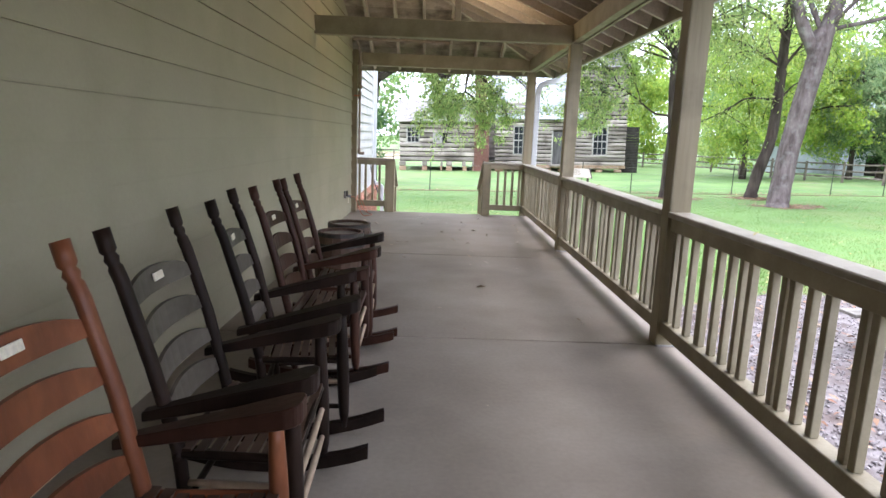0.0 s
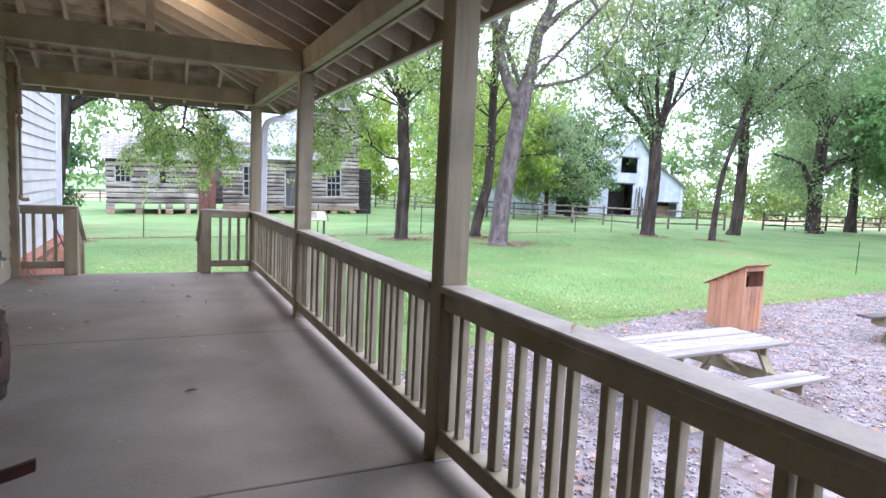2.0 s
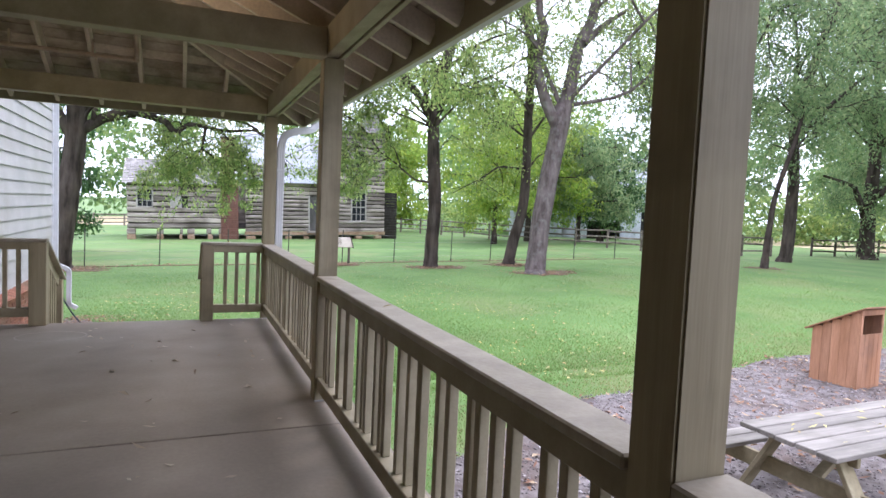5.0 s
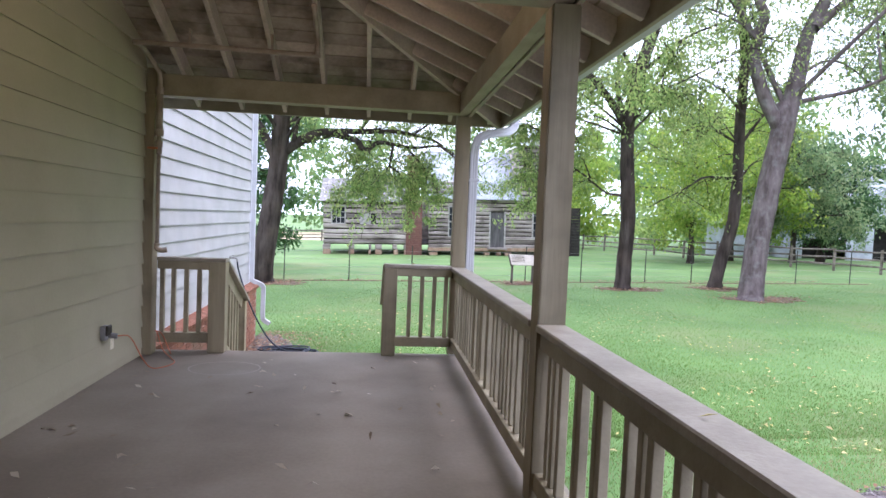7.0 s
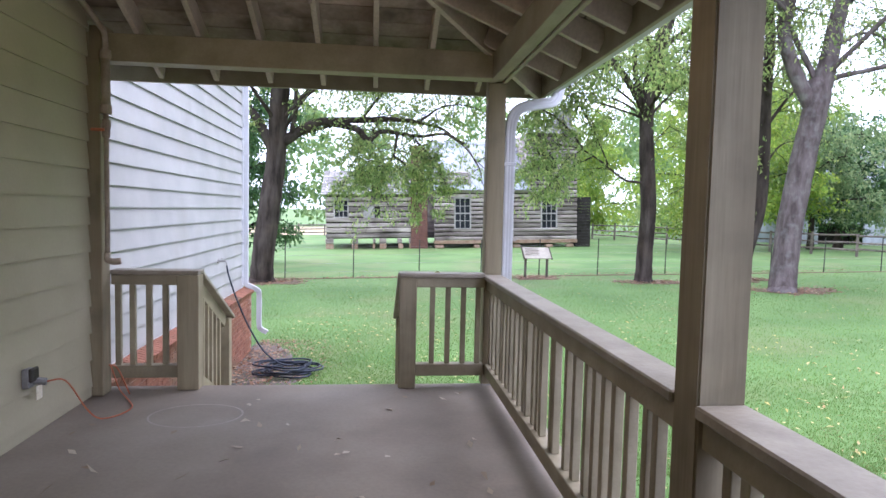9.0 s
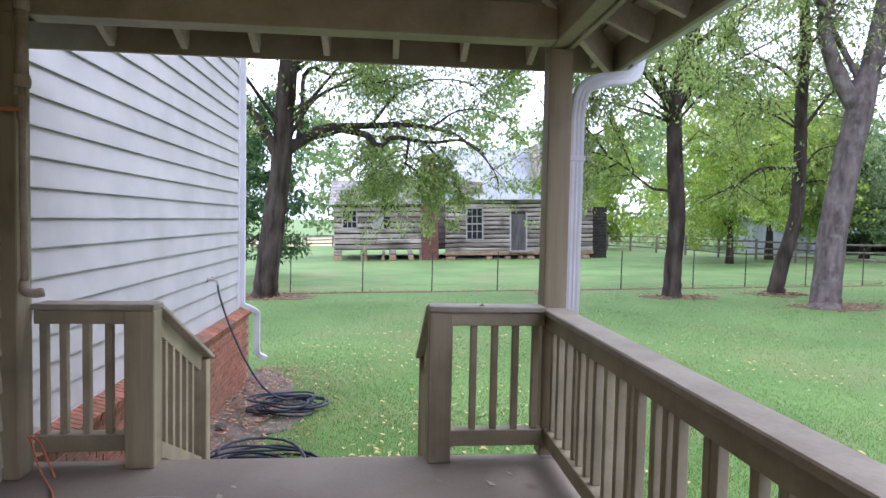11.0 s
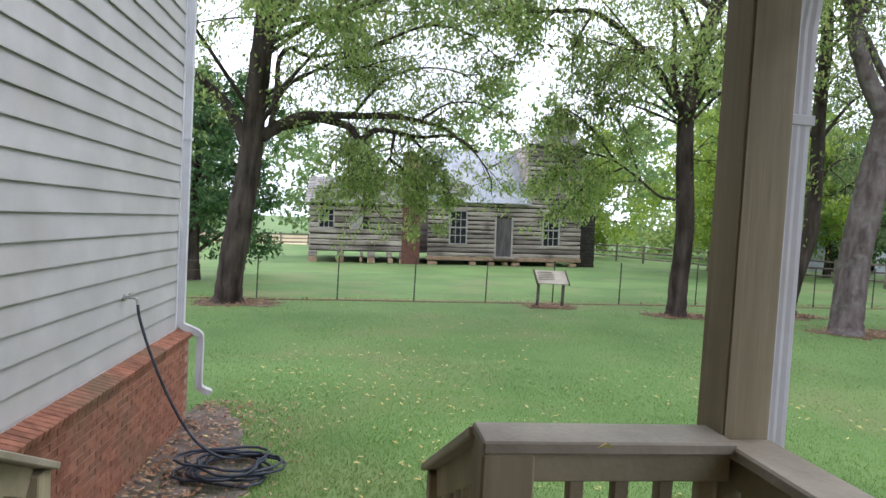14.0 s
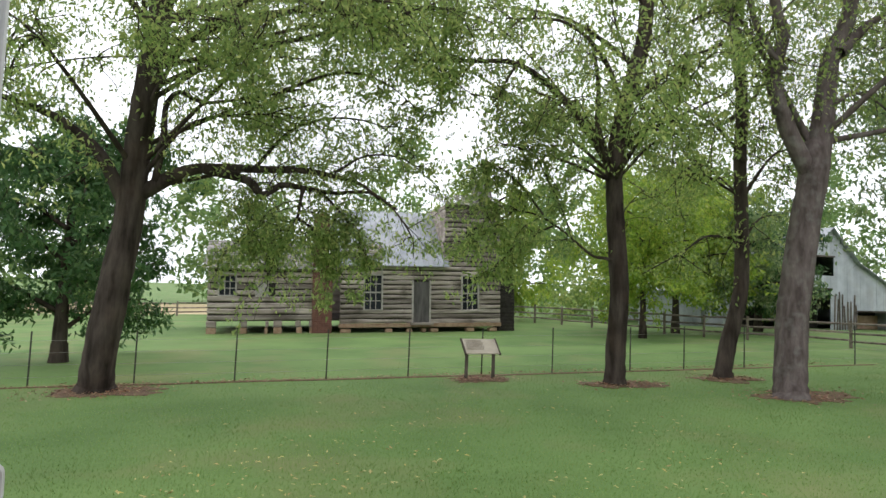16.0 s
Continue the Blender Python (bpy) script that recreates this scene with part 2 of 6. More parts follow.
M_CHAIRO = mat("orange_maple_wood", (0.14, 0.043, 0.018), (0.215, 0.073, 0.03), 8, 40, 0.45, 0.15, 0.1, stretch=(1, 1, 0.4), spec=0.3, stain=((0.05, 0.018, 0.01), 5.0, 0.5))
# slats paler than their posts: the wall's reflection is put into the colour
M_SLAT = mat("worn_grey_brown_slat", (0.07, 0.058, 0.044), (0.12, 0.102, 0.08), 6, 40, 0.5, 0.1, 0.12, stretch=(1, 0.4, 1), spec=0.35)
M_CHAIRB = mat("red_brown_wood", (0.036, 0.016, 0.0105), (0.062, 0.027, 0.017), 8, 40, 0.5, 0.15, 0.12, stretch=(1, 1, 0.4), spec=0.18)
M_DOWEL = mat("pale_dowel", (0.3, 0.22, 0.15), (0.4, 0.3, 0.21), 8, 40, 0.5, 0.1, 0.1)
M_SEAT = mat("glossy_brown_slat", (0.04, 0.022, 0.015), (0.08, 0.045, 0.03), 8, 40, 0.35, 0.1, 0.15, stretch=(1, 0.4, 1), spec=0.4)
M_TAG = mat("cream_tag", (0.7, 0.64, 0.5), (0.78, 0.72, 0.6), 20, 100, 0.5, 0.05, 0.05)
M_BARREL = mat("dark_oak_stave", (0.07, 0.042, 0.028), (0.13, 0.08, 0.055), 6, 50, 0.6, 0.3, 0.2)
M_HOOP = mat("dull_iron", (0.05, 0.048, 0.045), (0.1, 0.09, 0.08), 12, 80, 0.5, 0.15, 0.1, metal=0.7)
M_HOSE = mat("blue_black_rubber", (0.03, 0.037, 0.05), (0.05, 0.06, 0.08), 8, 60, 0.45, 0.1, 0.1)
M_CORD = mat("orange_cord", (0.45, 0.13, 0.06), (0.52, 0.18, 0.1), 10, 60, 0.5, 0.05, 0.05)
M_PLASTIC = mat("grey_plastic", (0.22, 0.22, 0.22), (0.32, 0.32, 0.32), 10, 60, 0.5, 0.05, 0.05)
M_PANEL = mat("faded_print_panel", (0.42, 0.36, 0.29), (0.55, 0.49, 0.41), 3, 30, 0.5, 0.05, 0.0, stain=((0.3, 0.2, 0.16), 2.0, 0.6))
M_DOOR = mat("grey_plank_door", (0.07, 0.066, 0.064), (0.13, 0.122, 0.117), 3, 30, 0.85, 0.3, 0.1, stretch=(2, 2, 0.3))
M_FRAME = mat("bare_wood_frame", (0.3, 0.28, 0.258), (0.42, 0.395, 0.365), 4, 40, 0.8, 0.2, 0.1)
M_STEP = mat("treated_step", (0.3, 0.25, 0.18), (0.4, 0.34, 0.26), 4, 30, 0.8, 0.2, 0.12)
M_FIELD = mat("dry_field", (0.36, 0.3, 0.16), (0.44, 0.36, 0.22), 0.1, 3, 0.95, 0.2, 0.0)
M_CHALK = mat("chalk_mark", (0.33, 0.29, 0.25), (0.38, 0.335, 0.29), 14, 90, 0.9, 0.1, 0.0)
M_GAP = mat("dirty_joint", (0.05, 0.042, 0.036), (0.08, 0.07, 0.06), 6, 60, 0.9, 0.2, 0.0)
M_GLOW = bpy.data.materials.new("lit_bulb_glass")
M_GLOW.use_nodes = True
M_GLOW.node_tree.nodes["Principled BSDF"].inputs["Emission Color"].default_value = (1, 0.75, 0.42, 1)
M_GLOW.node_tree.nodes["Principled BSDF"].inputs["Emission Strength"].default_value = 12.0

# ---- building helpers ----
def link(name, bm, material, parent=None, label="", smooth=False):
    me = bpy.data.meshes.new(name)
    bm.to_mesh(me)
    bm.free()
    me.materials.append(material)
    if smooth:
        me.shade_smooth()
    ob = new(name, me)
    if parent:
        ob.parent = parent
    if label:
        ob["label"] = label
    return ob


def part(name, bm, material, parent, label="", smooth=False):
    """One mesh under a thing or a part, in the parent's own space."""
    return link(name, bm, material, parent, label, smooth)


def thing(name, label, category, at=(0, 0, 0), rz=0.0, group="", kind=""):
    ob = new(name)
    ob.empty_display_size = 0.1
    ob.matrix_basis = pose(*at, 0, 0, rz)
    return tagged(ob, label, category, group, kind)


def again(ob, parent, m):
    """Another piece on the same mesh, under a parent, at a pose in the parent's space."""
    o = bpy.data.objects.new(ob.name.split(".")[0], ob.data)
    scene.collection.objects.link(o)
    o.parent = parent
    o.matrix_basis = m
    if "label" in ob:
        o["label"] = ob["label"]
    return o


def box(x0, x1, y0, y1, z0, z1, bevel=0.004, bm=None):
    bm2 = bmesh.new()
    bmesh.ops.create_cube(bm2, size=1, matrix=Matrix.LocRotScale(((x0 + x1) / 2, (y0 + y1) / 2, (z0 + z1) / 2), None, (x1 - x0, y1 - y0, z1 - z0)))
    if bevel:
        bmesh.ops.bevel(bm2, geom=bm2.edges[:], offset=bevel, segments=1, affect="EDGES")
    if bm is None:
        return bm2
    join(bm, bm2)
    return bm


def join(bm, other):
    me = bpy.data.meshes.new("tmp")
    other.to_mesh(me)
    other.free()
    bm.from_mesh(me)
    bpy.data.meshes.remove(me)
    return bm


def beam(a, b, w, h, bevel=0.004, up=(0, 0, 1)):
    """A squared timber from a to b, w wide and h deep."""
    a, b = Vector(a), Vector(b)
    d = b - a
    zax = d.normalized()
    xax = zax.cross(Vector(up))
    if xax.length < 1e-4:
        xax = Vector((1, 0, 0))
    xax.normalize()
    yax = zax.cross(xax)
    m = Matrix((xax, yax, zax)).transposed().to_4x4()
    m.translation = (a + b) / 2
    bm = bmesh.new()
    bmesh.ops.create_cube(bm, size=1, matrix=m @ Matrix.Diagonal((w, h, d.length, 1)))
    if bevel:
        bmesh.ops.bevel(bm, geom=bm.edges[:], offset=bevel, segments=1, affect="EDGES")
    return bm


def tube(points, radii, sides=8, caps=True):
    """A round bar along points with its own radius at each."""
    bm = bmesh.new()
    pts = [Vector(p) for p in points]
    rings, side = [], None
    for i, p in enumerate(pts):
        d = (pts[min(i + 1, len(pts) - 1)] - pts[max(i - 1, 0)]).normalized()
        if side is None:
            side = d.orthogonal().normalized()
        side = (side - d * side.dot(d)).normalized()
        other = d.cross(side)
        r = radii[i] if isinstance(radii, (list, tuple)) else radii
        rings.append([bm.verts.new(p + r * (math.cos(a) * side + math.sin(a) * other)) for a in [2 * math.pi * k / sides for k in range(sides)]])
    for r0, r1 in zip(rings, rings[1:]):
        for k in range(sides):
            bm.faces.new((r0[k], r0[(k + 1) % sides], r1[(k + 1) % sides], r1[k]))
    if caps:
        bm.faces.new(rings[0][::-1])
        bm.faces.new(rings[-1])
    return bm


def spline(ctrl, n=6):
    """Points on a smooth line through the control points."""
    p = [Vector(c) for c in ctrl]
    p = [2 * p[0] - p[1]] + p + [2 * p[-1] - p[-2]]
    out = []
    for i in range(1, len(p) - 2):
        for k in range(n):
            t = k / n
            out.append(0.5 * (2 * p[i] + (p[i + 1] - p[i - 1]) * t + (2 * p[i - 1] - 5 * p[i] + 4 * p[i + 1] - p[i + 2]) * t * t + (3 * p[i] - p[i - 1] - 3 * p[i + 1] + p[i + 2]) * t ** 3))
    return out + [p[-2]]


def lathe(profile, sides=16):
    """A turned shape from (radius, height) pairs."""
    bm = bmesh.new()
    rings = [[bm.verts.new((r * math.cos(2 * math.pi * k / sides), r * math.sin(2 * math.pi * k / sides), z)) for k in range(sides)] for r, z in profile]
    for r0, r1 in zip(rings, rings[1:]):
        for k in range(sides):
            bm.faces.new((r0[k], r0[(k + 1) % sides], r1[(k + 1) % sides], r1[k]))
    bm.faces.new(rings[0][::-1])
    bm.faces.new(rings[-1])
    return bm


def raw(name, verts, faces, material, parent=None, smooth=False):
    """A mesh straight from number arrays, quick for many small pieces."""
    me = bpy.data.meshes.new(name)
    verts, faces = np.asarray(verts, dtype=np.float32), np.asarray(faces, dtype=np.int32)
    k = faces.shape[1]
    me.vertices.add(len(verts))
    me.vertices.foreach_set("co", verts.ravel())
    me.loops.add(faces.size)
    me.loops.foreach_set("vertex_index", faces.ravel())
    me.polygons.add(len(faces))
    me.polygons.foreach_set("loop_start", np.arange(0, faces.size, k, dtype=np.int32))
    me.update(calc_edges=True)
    me.materials.append(material)
    if smooth:
        me.shade_smooth()
    ob = new(name, me)
    if parent:
        ob.parent = parent
    return ob


def ease(u):
    u = np.clip(u, 0, 1)
    return u * u * (3 - 2 * u)


def ground_z(x, y):
    return -1.05 + 0.025 * (np.clip(x, -12, 22) - 6) * ease((np.asarray(y) - 6) / 22) - 0.08 * ease((np.asarray(y) - 30) / 16)


def gz(x, y):
    return float(ground_z(x, y))

# ---- porch: floor, walls, roof ----
def lap(name, length, exposure, material, parent, thick=0.016):
    """One lap-siding board along y, its foot proud of the next."""
    v = [(thick, 0), (thick, 0.012), (0.004, exposure + 0.015), (-0.004, exposure + 0.015), (-0.004, 0)]
    verts = [(x, 0, z) for x, z in v] + [(x, length, z) for x, z in v]
    n = len(v)
    bm = bmesh.new()
    vs = [bm.verts.new(p) for p in verts]
    for k in range(n):
        bm.faces.new((vs[k], vs[(k + 1) % n], vs[n + (k + 1) % n], vs[n + k]))
    bm.faces.new(vs[:n][::-1])
    bm.faces.new(vs[n:])
    return part(name, bm, material, parent)


Y_BACK = -3.2
wall = tagged(link("wall_porch", box(-1.0, -0.83, Y_BACK, 10.42, -1.2, 4.1, 0), M_WALL), "cream painted lap-siding wall along the porch", "wall", kind="structure")
first = lap("siding_board", 10.42 - Y_BACK, 0.19, M_WALL, wall, 0.021)
first.matrix_basis = pose(-0.826, Y_BACK, 0.07)
for k in range(1, 20):
    again(first, wall, pose(-0.826, Y_BACK, 0.07 + 0.19 * k))
part("baseboard", box(-0.83, -0.812, Y_BACK, 10.42, 0.0, 0.075, 0.003), M_WALL, wall)

# out-of-view wall, added to keep light from behind off the near porch
tagged(link("wall_back", box(-0.83, 2.26, Y_BACK - 0.15, Y_BACK, -1.2, 3.9, 0), M_WALL), "unseen cream wall added to close the porch end and darken it", "wall", kind="structure")

wing = tagged(link("wall_wing", box(-1.35, -1.125, 10.42, 16.66, -1.4, 6.0, 0), M_SIDING), "white lap-siding wall of the house wing above a brick base", "wall", kind="structure")
first = lap("siding_board", 6.24, 0.192, M_SIDING, wing, 0.027)
first.matrix_basis = pose(-1.118, 10.42, -0.02)
for k in range(1, 31):
    again(first, wing, pose(-1.118, 10.42, -0.02 + 0.192 * k))
part("corner_board", box(-1.14, -1.085, 16.6, 16.72, -0.02, 6.0, 0.004), M_WHITE, wing)
part("water_table", box(-1.125, -1.094, 10.42, 16.7, -0.075, -0.018, 0.004), M_WHITE, wing)
part("end_wall", box(-8.0, -1.35, 16.4, 16.66, -1.4, 6.0, 0), M_SIDING, wing)
part("eave", box(-8.0, -0.7, 10.3, 17.1, 6.0, 6.12, 0.01), M_WHITE, wing)

floor = tagged(new("floor"), "worn grey-brown concrete porch floor with saw-cut joints", "floor", kind="structure")
JOINTS = [Y_BACK, -1.4, 1.4, 4.18, 6.98, 10.68]
for a, b in zip(JOINTS, JOINTS[1:]):
    part("floor_slab", box(-0.83, 2.26, a + 0.009, b - 0.009, -0.16, 0.0, 0.004), M_FLOOR, floor)
part("floor_base", box(-0.82, 2.24, Y_BACK, 10.66, -1.3, -0.045, 0), M_GAP, floor)

# the roof: a slope rising from the eave to the wall, hipped at the end
SL, ZB, XB, YB = 0.417, 2.53, 2.0, 10.5


def under(x, y):
    return ZB + SL * min(XB - x, YB - y)


def slab(bm, pts, thick):
    low = [bm.verts.new(p) for p in pts]
    top = [bm.verts.new((p[0], p[1], p[2] + thick)) for p in pts]
    n = len(pts)
    bm.faces.new(low[::-1])
    bm.faces.new(top)
    for k in range(n):
        bm.faces.new((low[k], low[(k + 1) % n], top[(k + 1) % n], top[k]))


bm = bmesh.new()
W, LIFT = 0.139, 0.152
x = -0.82
while x < 2.52:
    x1 = min(x + W - 0.011, 2.52)
    slab(bm, [(x, Y_BACK, ZB + SL * (XB - x) + LIFT), (x1, Y_BACK, ZB + SL * (XB - x1) + LIFT), (x1, 8.5 + x1, ZB + SL * (XB - x1) + LIFT), (x, 8.5 + x, ZB + SL * (XB - x) + LIFT)], 0.018)
    x += W
y = 7.68
while y < 11.02:
    y1 = min(y + W - 0.011, 11.02)
    xl = -0.82 if y < 10.4 else -1.08
    slab(bm, [(xl, y, ZB + SL * (YB - y) + LIFT), (y - 8.5, y, ZB + SL * (YB - y) + LIFT), (y1 - 8.5, y1, ZB + SL * (YB - y1) + LIFT), (xl, y1, ZB + SL * (YB - y1) + LIFT)], 0.018)
    y += W
bmesh.ops.recalc_face_normals(bm, faces=bm.faces)
tagged(link("ceiling", bm, M_ROOFBOARD), "stained bare board underside of the porch roof", "ceiling", kind="structure")

# unseen cover slabs over the boards, added to block light through their gaps
bm = bmesh.new()
LO = LIFT + 0.022
slab(bm, [(-0.82, Y_BACK, ZB + SL * 2.82 + LO), (2.56, Y_BACK, ZB - SL * 0.56 + LO), (2.56, 11.06, ZB - SL * 0.56 + LO), (-0.82, 7.68, ZB + SL * 2.82 + LO)], 0.03)
slab(bm, [(-0.82, 7.68, ZB + SL * 2.82 + LO), (2.56, 11.06, ZB - SL * 0.56 + LO), (-1.08, 11.06, ZB - SL * 0.56 + LO), (-1.08, 7.68, ZB + SL * 2.82 + LO)], 0.03)
bmesh.ops.recalc_face_normals(bm, faces=bm.faces)
tagged(link("roof", bm, M_SHINGLE), "unseen grey porch roof cover that keeps light out of the board gaps", "roof", kind="structure")

frame_roof = thing("porch_roof_frame", "khaki painted rafters and hip of the porch roof", "roof frame", kind="structure")
y = Y_BACK + 0.2
while y < 11.0:
    xe = max(-0.82, y - 8.5 + 0.03)
    if xe < 2.3:
        part("rafter", beam((2.5, y, ZB - SL * 0.5 + 0.075), (xe, y, ZB + SL * (XB - xe) + 0.075), 0.038, 0.14, 0.003), M_RAFTER, frame_roof)
    y += 0.406
x = -0.51
while x < 2.45:
    ye = max(7.7, 8.5 + x + 0.03)
    part("rafter", beam((x, 11.0, ZB - SL * 0.5 + 0.075), (x, ye, ZB + SL * (YB - ye) + 0.075), 0.038, 0.14, 0.003), M_RAFTER, frame_roof)
    x += 0.412
part("hip_rafter", beam((2.5, 11.0, ZB - SL * 0.5 + 0.06), (-0.8, 7.7, ZB + SL * 2.8 + 0.06), 0.042, 0.19, 0.003), M_RAFTER, frame_roof)
part("fascia", box(2.5, 2.53, Y_BACK, 11.03, 2.31, 2.5, 0.003), M_TRIM, frame_roof)
part("fascia", box(-1.08, 2.5, 11.0, 11.03, 2.31, 2.5, 0.003), M_TRIM, frame_roof)

beams = thing("porch_beams", "khaki painted timber beams on the porch posts", "beam", kind="structure")
part("eave_beam", box(2.0, 2.05, Y_BACK, 10.74, 2.34, 2.53, 0.004), M_TRIM, beams)
part("eave_beam", box(2.053, 2.1, Y_BACK, 10.74, 2.352, 2.53, 0.004), M_TRIM, beams)
part("eave_beam", box(2.103, 2.135, Y_BACK, 10.74, 2.34, 2.53, 0.004), M_TRIM, beams)
part("end_beam", box(-0.9, 1.998, 10.46, 10.6, 2.34, 2.53, 0.004), M_TRIM, beams)
part("tie_beam", box(-0.82, 1.998, 7.36, 7.48, 2.325, 2.515, 0.004), M_TRIM, beams)
part("strut", box(0.7, 0.77, 7.385, 7.455, 2.515, 3.18, 0.004), M_RAFTER, beams)
part("tie_beam", box(-0.82, 1.998, 0.96, 1.08, 2.325, 2.515, 0.004), M_TRIM, beams)
part("stud", box(-0.81, -0.7, 10.44, 10.58, 2.34, 2.57, 0.004), M_POST, beams)

gutter = thing("gutter", "white metal eave gutter along the porch roof", "gutter")
for a, b, g in (((2.6, Y_BACK, 0), (2.6, 11.1, 0), 0),):
    bm = bmesh.new()
    prof = [(2.535, 2.46), (2.535, 2.36), (2.55, 2.345), (2.62, 2.345), (2.645, 2.38), (2.65, 2.46), (2.644, 2.46), (2.638, 2.385), (2.615, 2.352), (2.552, 2.352), (2.541, 2.363), (2.541, 2.46)]
    v0 = [bm.verts.new((px, Y_BACK, pz)) for px, pz in prof]
    v1 = [bm.verts.new((px, 11.06, pz)) for px, pz in prof]
    for k in range(len(prof)):
        bm.faces.new((v0[k], v0[(k + 1) % len(prof)], v1[(k + 1) % len(prof)], v1[k]))
    bm.faces.new(v0[::-1])
    bm.faces.new(v1)
    bmesh.ops.recalc_face_normals(bm, faces=bm.faces)
    part("trough", bm, M_WHITE, gutter)


def downspout(name, label, path, w, d):
    """A fluted metal pipe along a path, with straps."""
    t = thing(name, label, "downspout")
    pts = path
    sides = 24
    bm = bmesh.new()
    rings = []
    for i, p in enumerate(pts):
        p = Vector(p)
        dr = (Vector(pts[min(i + 1, len(pts) - 1)]) - Vector(pts[max(i - 1, 0)])).normalized()
        sy = Vector((0, 1, 0)) - dr * dr.y
        sy.normalize()
        sx = sy.cross(dr)
        ring = []
        for k in range(sides):
            a = 2 * math.pi * k / sides
            c, s = math.cos(a), math.sin(a)
            f = 1 / max(abs(c), abs(s)) * (0.93 if k % 2 else 1.0)
            ring.append(bm.verts.new(p + sx * c * f * w / 2 + sy * s * f * d / 2))
        rings.append(ring)
    for r0, r1 in zip(rings, rings[1:]):
        for k in range(sides):
            bm.faces.new((r0[k], r0[(k + 1) % sides], r1[(k + 1) % sides], r1[k]))
    bm.faces.new(rings[0][::-1])
    bm.faces.new(rings[-1])
    bmesh.ops.recalc_face_normals(bm, faces=bm.faces)
    part("pipe", bm, M_WHITE, t)
    return t


ds = downspout("downspout", "white fluted downspout bending from the porch gutter to its corner post", spline([(2.635, 10.92, 2.43), (2.635, 10.92, 2.36), (2.615, 10.91, 2.3), (2.56, 10.88, 2.26), (2.46, 10.83, 2.235), (2.33, 10.76, 2.2), (2.24, 10.72, 2.15), (2.2, 10.7, 2.07)], 6) + [(2.19, 10.7, 1.98), (2.19, 10.7, 1.5), (2.19, 10.7, 0.3), (2.19, 10.7, -1.02)], 0.085, 0.06)
for z in (1.72, 0.2):
    part("strap", box(2.142, 2.238, 10.664, 10.736, z, z + 0.028, 0.002), M_WHITE, ds)
ds = downspout("downspout", "white downspout at the wing's corner, kicked out over the brick base", [(-1.05, 16.68, 5.95), (-1.05, 16.68, 3.0)] + spline([(-1.05, 16.68, 0.12), (-1.04, 16.68, 0.02), (-0.94, 16.72, -0.04), (-0.86, 16.76, -0.1), (-0.845, 16.78, -0.2), (-0.845, 16.78, -0.68), (-0.82, 16.82, -0.78), (-0.74, 16.9, -0.85)], 5), 0.085, 0.065)
part("strap", box(-1.1, -1.0, 16.63, 16.73, 2.2, 2.23, 0.002), M_WHITE, ds)

# ---- posts and railings ----
def porch_post(y):
    t = thing("porch_post", "khaki painted square porch post on the slab edge", "post", (2.067, y, 0), group="porch posts")
    bm = bmesh.new()
    bmesh.ops.create_cube(bm, size=1, matrix=Matrix.LocRotScale((0, 0, 1.17), None, (0.134, 0.13, 2.34)))
    bmesh.ops.bevel(bm, geom=bm.edges[:], offset=0.006, segments=2, affect="EDGES")
    part("shaft", bm, M_POST, t)
    part("foot_plate", box(-0.066, 0.066, -0.07, 0.07, 0.0, 0.012, 0.002), M_GALV, t)
    return t


POST_Y = [-2.3, 0.95, 4.21, 7.50, 10.675]
for y in POST_Y:
    porch_post(y)
t = thing("porch_post", "stained khaki post against the end of the porch wall", "post", (0, 0, 0))
part("shaft", box(-0.885, -0.735, 10.425, 10.56, 0, 2.34, 0.006), M_POST, t)


def rail(y0, y1):
    t = thing("railing", "khaki painted wooden porch railing with square balusters", "railing", (0, 0, 0), group="porch railings")
    part("cap_rail", box(1.99, 2.135, y0, y1, 0.838, 0.873, 0.006), M_CAP, t, "worn grey-brown top board")
    part("top_rail", box(2.015, 2.105, y0, y1, 0.755, 0.836, 0.004), M_TRIM, t)
    part("bottom_rail", box(2.015, 2.105, y0, y1, 0.085, 0.172, 0.004), M_TRIM, t)
    n = round((y1 - y0) / 0.117)
    st = (y1 - y0) / n
    b = part("baluster", box(2.041, 2.079, -0.019, 0.019, 0.172, 0.755, 0.003), M_TRIM, t)
    b.matrix_basis = pose(0, y0 + st / 2, 0)
    for k in range(1, n):
        again(b, t, pose(random.uniform(-0.002, 0.002), y0 + st * (k + 0.5), 0, 0, 0, random.uniform(-1.5, 1.5)))


for a, b in zip(POST_Y, POST_Y[1:]):
    rail(a + 0.066, b - 0.066)


